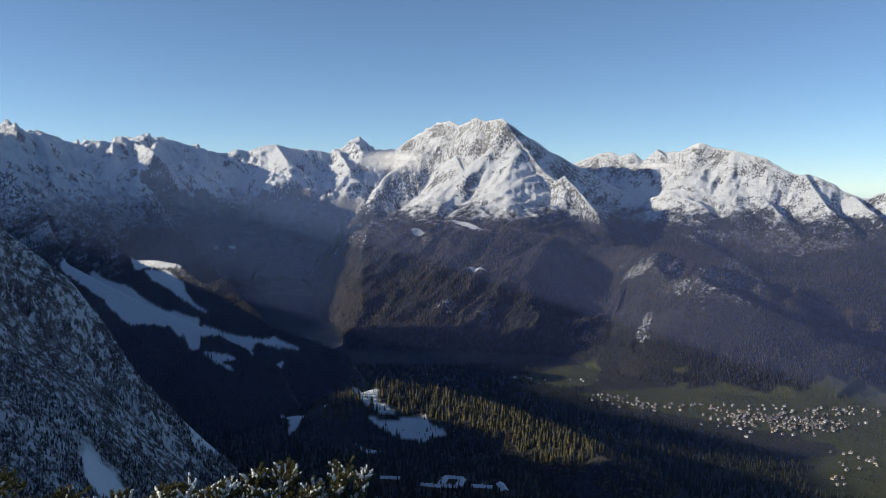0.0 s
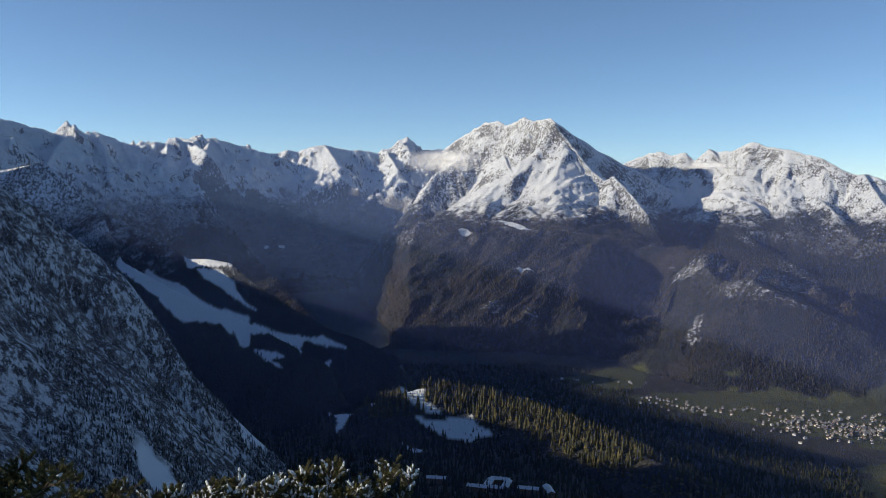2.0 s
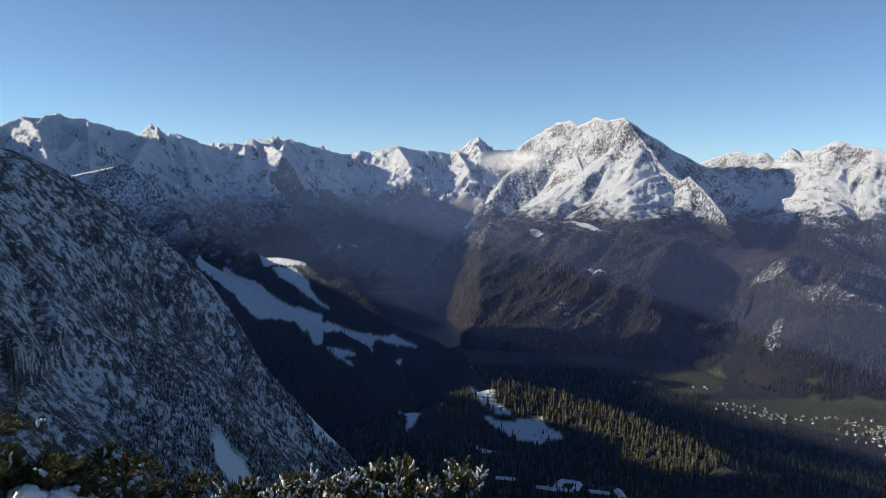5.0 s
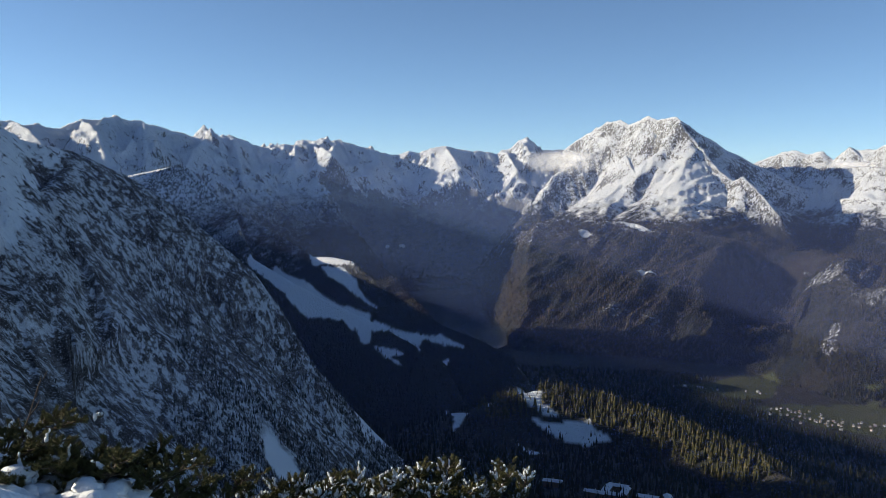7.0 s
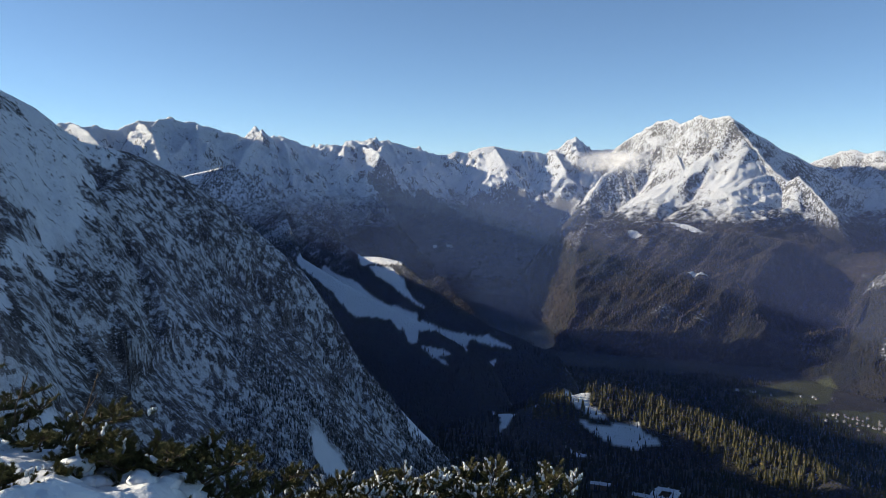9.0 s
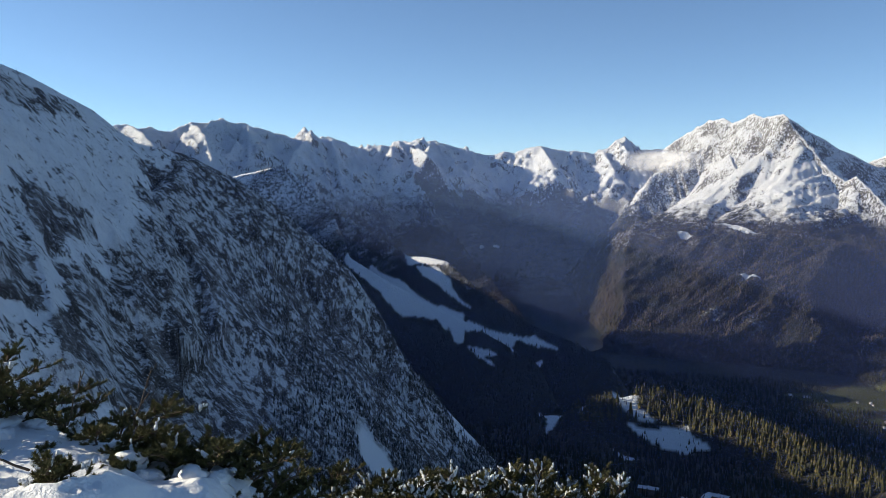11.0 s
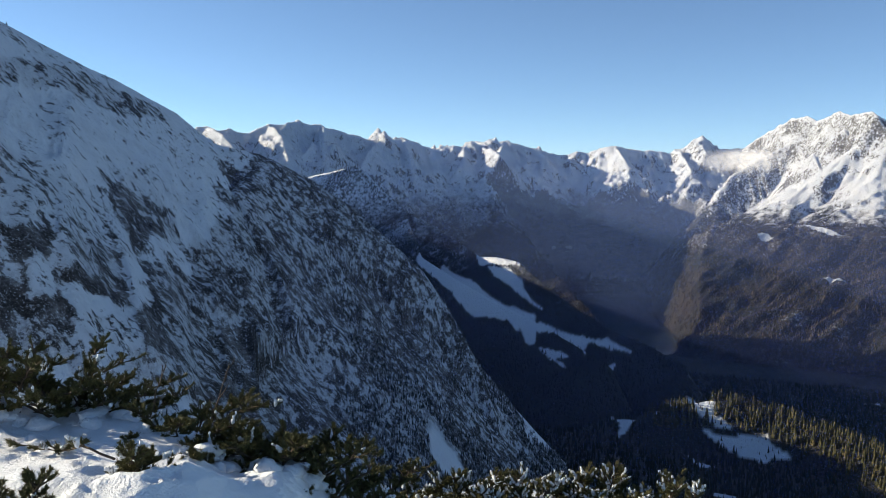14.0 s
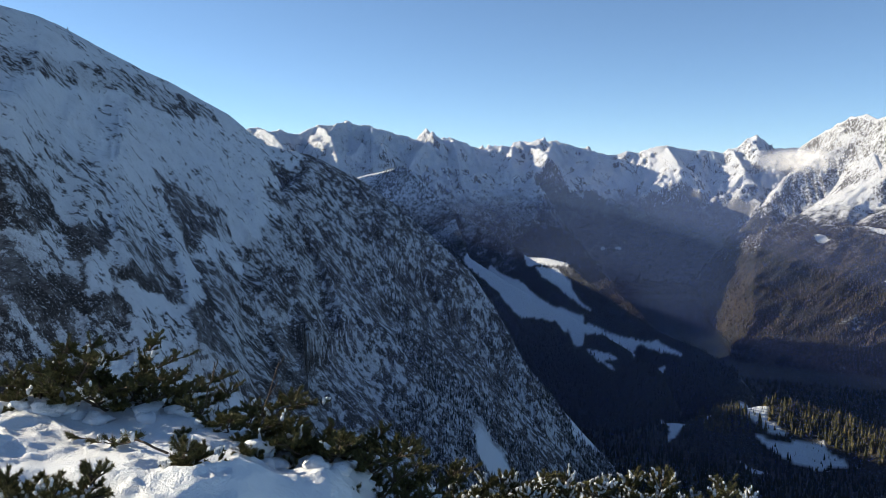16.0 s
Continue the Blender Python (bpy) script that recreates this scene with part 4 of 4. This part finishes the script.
def snow_lump(rng, size):
    bm = bmesh.new()
    bmesh.ops.create_icosphere(bm, subdivisions=2, radius=1.0)
    shift = Vector((rng.uniform(0, 50), rng.uniform(0, 50), rng.uniform(0, 50)))
    verts = []
    for v in bm.verts:
        v.co *= 0.8 + 0.55 * (noise.fractal(v.co * 1.5 + shift, 0.6, 2.0, 3) + 0.4)
        verts.append(Vector((v.co.x * size[0], v.co.y * size[1], v.co.z * size[2])))
    bm.verts.index_update()
    tris = [tuple(v.index for v in f.verts) for f in bm.faces]
    bm.free()
    return verts, tris


def brush(rng, foot, way, length, tuft, verts, tris):
    """Needles round one shoot, dense and pointing forward."""
    side = way.orthogonal().normalized()
    other = way.cross(side)
    for _ in range(int(80 + 900 * length)):
        f = rng.uniform(0.0, 1.0) ** 0.8
        a = rng.uniform(0, 2 * math.pi)
        out = math.cos(a) * side + math.sin(a) * other
        p = foot + way * length * f
        tip = p + (way * rng.uniform(0.5, 1.0) + out * rng.uniform(0.4, 1.1)).normalized() * tuft * rng.uniform(0.7, 1.1)
        edge = (tip - p).cross(Vector((rng.uniform(-1, 1), rng.uniform(-1, 1), rng.uniform(-1, 1)))).normalized() * 0.0022
        base = len(verts)
        verts += [p - edge, p + edge, tip]
        tris.append((base, base + 1, base + 2))


def add_to(verts, faces, more_verts, more_faces, at=Vector((0, 0, 0))):
    base = len(verts)
    verts += [at + v for v in more_verts]
    faces += [tuple(base + i for i in f) for f in more_faces]


def pine_limb(root, rng, path, thick, twigs, tuft, snow, crust):
    """One limb: a bent stem, twigs on its outer half, a brush of needles on each twig's end."""
    count = len(path)
    stem_v, stem_q = tube(path, [thick * (1 - 0.75 * i / (count - 1)) for i in range(count)])
    needle_v, needle_t, lump_v, lump_t = [], [], [], []
    for k in range(twigs):
        f = 1.0 if k == 0 else rng.uniform(0.30, 0.98)
        at = f * (count - 1)
        i = min(int(at), count - 2)
        foot = path[i].lerp(path[i + 1], at - i)
        along = (path[i + 1] - path[i]).normalized()
        if k == 0:
            way = along
        else:
            way = (along * 0.45 + Vector((rng.uniform(-1, 1), rng.uniform(-1, 1), rng.uniform(-0.2, 0.6)))).normalized()
        way.z = max(way.z, 0.05)
        way.normalize()
        bare = rng.uniform(0.01, 0.055)
        length = rng.uniform(0.03, 0.07)
        bend = (way + Vector((0, 0, 0.25))).normalized()
        joint = foot + way * bare
        v, q = tube([foot, joint, joint + bend * length], [0.0055, 0.0045, 0.003], 4)
        add_to(stem_v, stem_q, v, q)
        brush(rng, joint, bend, length, tuft, needle_v, needle_t)
        if rng.random() < snow:
            many = rng.randint(6, 9)
            for j in range(many):
                size = crust * rng.uniform(0.35, 1.0) * (1.1 - 0.6 * j / many)
                v, t = snow_lump(rng, (size, size, size * rng.uniform(1.2, 2.2)))
                add_to(lump_v, lump_t, v, t, joint + bend * (length + tuft * 0.7) * (j + 0.3) / many + Vector((rng.uniform(-1, 1) * 0.005, rng.uniform(-1, 1) * 0.005, 0.008)))
    limb = part("limb", mesh_from("limb", [tuple(v) for v in stem_v], stem_q), BARK, root)
    part("needles", mesh_from("needles", [tuple(v) for v in needle_v], needle_t, False), NEEDLES, limb, kind="stuff")
    if lump_t:
        part("snow_clump", mesh_from("snow_clump", [tuple(v) for v in lump_v], lump_t), FRESH_SNOW, limb, "snow caught on the twigs", "stuff")


def dwarf_pine(place, wide, tall, limbs, snow, seed, lean=(0.0, 0.0), tuft=0.028, crust=0.02, banked=3):
    """A low, wind-bent mountain pine with snow banked against its foot."""
    rng = random.Random(seed)
    root = new("dwarf_pine")
    root.location = place
    for k in range(limbs):
        turn = 2 * math.pi * (k + rng.uniform(-0.4, 0.4)) / limbs
        reach = wide * 0.68 * rng.uniform(0.35, 1.1)
        high = tall * rng.choice((0.3, 0.5, 0.65, 0.85, 1.0)) * rng.uniform(0.9, 1.05)
        sway = rng.uniform(-1, 1) * 0.06
        path = []
        for i in range(8):
            f = i / 7
            path.append(Vector((math.cos(turn) * reach * f ** 0.8 + lean[0] * f * f * high + sway * math.sin(3 * f) + rng.uniform(-1, 1) * 0.012,
                                math.sin(turn) * reach * f ** 0.8 + lean[1] * f * f * high + rng.uniform(-1, 1) * 0.012,
                                high * (0.45 * f + 0.55 * math.sin(f * math.pi / 2)) - 0.06)))
        pine_limb(root, rng, path, 0.013 * (tall + 0.5), int(22 + 34 * tall), tuft, snow, crust)
    bank_v, bank_t = [], []
    for k in range(banked):
        a, r = rng.uniform(0, 2 * math.pi), wide * rng.uniform(0.1, 0.5)
        size = rng.uniform(0.035, 0.085)
        v, t = snow_lump(rng, (size * rng.uniform(0.9, 1.5), size * rng.uniform(0.9, 1.4), size * rng.uniform(0.6, 0.9)))
        x, y = math.cos(a) * r, math.sin(a) * r
        z = float(ledge_height(np.array([place.x + x]), np.array([place.y + y]))[0]) - place.z
        add_to(bank_v, bank_t, v, t, Vector((x, y, z + size * 0.2)))
    if bank_t:
        part("snow_bank", mesh_from("snow_bank", [tuple(v) for v in bank_v], bank_t), FRESH_SNOW, root, "lumps of snow banked round the foot", "stuff")
    return root


def spot(az, d):
    a = radians(az)
    x, y = -math.sin(a) * d, math.cos(a) * d
    return Vector((x, y, float(ledge_height(np.array([x]), np.array([y]))[0])))


def stands(az, d, top, wide, limbs, snow, seed, label, lean=(0.0, 0.0), crust=0.014, banked=3):
    """A pine whose top reaches the height `top` below the eye."""
    place = spot(az, d)
    tall = max(0.2, EYE - top - place.z - 0.07)
    pine = dwarf_pine(place, wide, tall, limbs, snow, seed, lean, crust=crust, banked=banked)
    tagged(pine, label, "shrub", "dwarf pines on the ledge")


GREEN = "low olive-green mountain pine with snow banked at its foot"
WHITE = "mountain pine with upright shoots crusted in white snow"
WIND = (0.45, 0.0)
for az, d, top, wide, limbs, seed in ((56.2, 6.3, 1.30, 0.45, 7, 101), (54.0, 6.3, 1.20, 0.6, 9, 102), (51.8, 6.2, 1.02, 0.75, 11, 103), (49.5, 6.1, 1.06, 0.8, 11, 104),
                                      (47.4, 6.1, 1.16, 0.7, 9, 105), (45.6, 6.3, 1.34, 0.5, 7, 106), (43.2, 5.9, 1.48, 0.35, 5, 107), (41.4, 5.4, 1.30, 0.55, 11, 108),
                                      (39.8, 5.2, 1.52, 0.45, 8, 109), (37.6, 5.0, 1.44, 0.5, 9, 110), (35.6, 5.1, 1.40, 0.55, 9, 111), (33.6, 5.0, 1.46, 0.55, 10, 112),
                                      (31.6, 5.0, 1.56, 0.5, 8, 113), (29.6, 5.1, 1.72, 0.5, 7, 114)):
    stands(az, d, top, wide * 1.15, limbs * 5 // 6, 0.05, seed, GREEN, WIND, 0.014, 8)
stands(26.3, 5.6, 1.92, 0.5, 8, 0.2, 131, GREEN, (0.2, 0.0), 0.016)
for az, d, top, limbs, seed in ((23.6, 5.6, 2.00, 6, 132), (21.6, 5.7, 1.96, 7, 133), (19.6, 5.8, 2.02, 6, 134), (17.4, 5.8, 2.00, 7, 135), (14.9, 5.9, 2.10, 5, 136), (13.0, 5.9, 2.04, 7, 137),
                                (11.2, 6.0, 2.06, 7, 138), (9.4, 6.0, 2.02, 7, 139), (7.4, 6.1, 2.20, 5, 140)):
    stands(az, d, top, 0.42, limbs, 0.28, seed, WHITE, (0.1, 0.0), 0.012, 1)
stands(55.6, 4.3, 1.50, 0.24, 4, 0.05, 141, GREEN, WIND, 0.014, 2)
stands(52.8, 4.1, 1.55, 0.2, 4, 0.1, 142, GREEN, WIND, 0.014, 1)
stands(44.6, 4.4, 1.42, 0.2, 4, 0.1, 143, GREEN, WIND, 0.014, 1)


def lying_branch(ends, seed):
    rng = random.Random(seed)
    start, stop = ends
    root = new("fallen_branch")
    root.location = start
    way = stop - start
    path = []
    for i in range(9):
        f = i / 8
        spot_x, spot_y = start.x + way.x * f, start.y + way.y * f
        z = float(ledge_height(np.array([spot_x]), np.array([spot_y]))[0]) - start.z
        path.append(Vector((way.x * f, way.y * f + 0.04 * math.sin(5 * f), z + 0.05 - 0.03 * math.sin(6 * f))))
    path.reverse()
    pine_limb(root, rng, path, 0.008, 14, 0.038, 0.15, 0.014)
    return tagged(root, "pine branch lying across the wind-blown snow", "branch")


def bare_twig(place, tall, seed):
    rng = random.Random(seed)
    root = new("dry_twig")
    root.location = place
    path = [Vector((0.35 * tall * (i / 6) ** 1.4 + rng.uniform(-1, 1) * 0.01, rng.uniform(-1, 1) * 0.01, tall * i / 6 - 0.04)) for i in range(7)]
    v, q = tube(path, [0.008 - 0.0009 * i for i in range(7)])
    part("stem", mesh_from("stem", [tuple(p) for p in v], q), BARK, root)
    for i in range(2, 7):
        for _ in range(2):
            way = Vector((rng.uniform(-0.6, 1), rng.uniform(-1, 1), rng.uniform(0.2, 1))).normalized() * rng.uniform(0.06, 0.13)
            v, q = tube([path[i], path[i] + way * 0.6, path[i] + way + Vector((0, 0, 0.02))], [0.004, 0.003, 0.002], 4)
            part("side_twig", mesh_from("side_twig", [tuple(p) for p in v], q), BARK, root)
    return tagged(root, "bare dry twig rising out of the snow", "twig")


lying_branch((spot(51.8, 5.4), spot(46.0, 4.75)), 151)
bare_twig(spot(44.2, 5.6), 0.42, 152)
bare_twig(spot(40.6, 5.5), 0.62, 153)


# ---- wisps of cloud ----
def cloud_material():
    n = Nodes("cloud", 1.0)
    tree = n.tree
    coords = n.add("ShaderNodeTexCoord")
    uv = n.add("ShaderNodeVectorMath", **{})
    uv.operation = "SUBTRACT"
    n.put(uv.inputs[0], coords.outputs["Generated"])
    uv.inputs[1].default_value = (0.5, 0.5, 0.5)
    flat = n.add("ShaderNodeVectorMath")
    flat.operation = "MULTIPLY"
    n.put(flat.inputs[0], uv.outputs[0])
    flat.inputs[1].default_value = (1.0, 0.0, 1.0)
    length = n.add("ShaderNodeVectorMath")
    length.operation = "LENGTH"
    n.put(length.inputs[0], flat.outputs[0])
    shape = n.ramp(length.outputs["Value"], 0.16, 0.5, 1.0, 0.0)
    frayed = n.ramp(n.math("ADD", n.math("MULTIPLY", n.noise(0.016, 6, 0.62), 0.6), n.math("MULTIPLY", n.noise(0.06, 5, 0.6), 0.4)), 0.32, 0.58)
    alpha = n.math("MULTIPLY", n.math("MULTIPLY", shape, frayed), 0.5)
    diffuse = n.add("ShaderNodeBsdfDiffuse", Color=(0.9, 0.9, 0.92))
    through_light = n.add("ShaderNodeBsdfTranslucent", Color=(0.9, 0.9, 0.92))
    both = n.add("ShaderNodeMixShader", Fac=0.5)
    clear = n.add("ShaderNodeBsdfTransparent")
    mixed = n.add("ShaderNodeMixShader", Fac=alpha)
    tree.links.new(diffuse.outputs[0], both.inputs[1])
    tree.links.new(through_light.outputs[0], both.inputs[2])
    tree.links.new(clear.outputs[0], mixed.inputs[1])
    tree.links.new(both.outputs[0], mixed.inputs[2])
    tree.links.new(mixed.outputs[0], tree.nodes["Material Output"].inputs["Surface"])
    return n.mat


CLOUD = cloud_material()


def cloud(place, wide, tall, deep, seed, label, veils=2):
    """A wisp of overlapping, frayed, bulging veils."""
    rng = np.random.default_rng(seed)
    thing = new("cloud")
    thing.location = place
    bearing = math.atan2(-place[0], place[1])
    thing.rotation_euler = (0, 0, bearing)
    for k in range(veils):
        u, v = np.meshgrid(np.linspace(-1, 1, 400), np.linspace(-1, 1, 14))
        bulge = np.sqrt(np.clip(1.6 - u * u - v * v, 0, 2))
        x = u * wide * 0.5 * rng.uniform(0.8, 1.0) + rng.uniform(-0.08, 0.08) * wide
        z = v * tall * 0.5 * rng.uniform(0.8, 1.0) + rng.uniform(-0.06, 0.06) * tall
        y = -deep * 0.4 * bulge + (k - 1) * deep * 0.4 + wide / 399 * (np.arange(400) % 2)[None, :]
        i = np.arange(400 * 14).reshape(14, 400)
        me = mesh_from("veil", np.stack([x, y, z], -1).reshape(-1, 3), np.stack([i[:-1, :-1], i[:-1, 1:], i[1:, 1:], i[1:, :-1]], -1).reshape(-1, 4), False)
        me.materials.append(CLOUD)
        ob = new("veil", me)
        ob.parent = thing
        ob.visible_shadow = False
    return tagged(thing, label, "cloud")


def bearing_place(az, el, d):
    a = radians(az)
    return (-math.sin(a) * d, math.cos(a) * d, EYE + d * math.tan(radians(el)))


cloud(bearing_place(3.5, 1.65, 3500), 470, 130, 60, 1, "thin white cloud drifting past the summit ridge")
cloud(bearing_place(15.75, -4.35, 3600), 44, 36, 20, 3, "small white puff of mist over the lake", 1)
cloud(bearing_place(14.75, -4.3, 3600), 52, 40, 20, 4, "small white puff of mist over the lake", 1)
cloud(bearing_place(-14.5, 1.45, 4300), 420, 45, 40, 5, "faint streak of cloud before the rocky range")


# ---- see-through blue sheets round the eye, standing in for haze ----
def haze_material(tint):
    n = Nodes("haze_tint", 1.0)
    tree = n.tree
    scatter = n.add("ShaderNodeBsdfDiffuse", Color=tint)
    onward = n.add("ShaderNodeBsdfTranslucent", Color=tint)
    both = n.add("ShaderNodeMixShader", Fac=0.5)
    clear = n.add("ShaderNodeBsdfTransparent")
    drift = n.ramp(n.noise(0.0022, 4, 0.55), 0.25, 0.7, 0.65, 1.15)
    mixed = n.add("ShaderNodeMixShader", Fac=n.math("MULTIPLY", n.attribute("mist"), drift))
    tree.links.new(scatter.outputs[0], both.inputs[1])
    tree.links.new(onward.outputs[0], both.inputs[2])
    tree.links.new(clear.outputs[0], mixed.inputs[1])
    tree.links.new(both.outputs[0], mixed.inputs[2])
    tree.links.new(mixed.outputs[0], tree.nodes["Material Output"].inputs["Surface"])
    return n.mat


# near sheets tinted more violet than far ones, to lift the shaded tones
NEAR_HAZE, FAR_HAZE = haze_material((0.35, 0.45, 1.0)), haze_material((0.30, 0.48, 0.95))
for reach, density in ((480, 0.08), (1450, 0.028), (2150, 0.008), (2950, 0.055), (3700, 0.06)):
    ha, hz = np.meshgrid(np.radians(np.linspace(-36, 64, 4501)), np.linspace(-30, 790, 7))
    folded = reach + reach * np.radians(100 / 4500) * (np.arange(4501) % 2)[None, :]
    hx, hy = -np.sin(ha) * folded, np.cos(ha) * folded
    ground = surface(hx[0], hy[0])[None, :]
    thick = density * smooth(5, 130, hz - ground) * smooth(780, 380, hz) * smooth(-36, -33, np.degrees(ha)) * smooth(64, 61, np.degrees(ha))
    if reach > 2900:    # thinned right of the lake, where the tint paled the slopes
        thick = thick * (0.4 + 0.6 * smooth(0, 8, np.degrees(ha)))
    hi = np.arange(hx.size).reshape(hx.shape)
    me = mesh_from("haze_sheet", np.stack([hx, hy, hz], -1).reshape(-1, 3), np.stack([hi[:-1, :-1], hi[:-1, 1:], hi[1:, 1:], hi[1:, :-1]], -1).reshape(-1, 4), False)
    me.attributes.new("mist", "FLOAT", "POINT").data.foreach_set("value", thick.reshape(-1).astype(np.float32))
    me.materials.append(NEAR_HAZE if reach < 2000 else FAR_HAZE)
    layer = tagged(new("haze_sheet", me), "see-through blue-tinted sheet standing in for haze", "haze", kind="structure")
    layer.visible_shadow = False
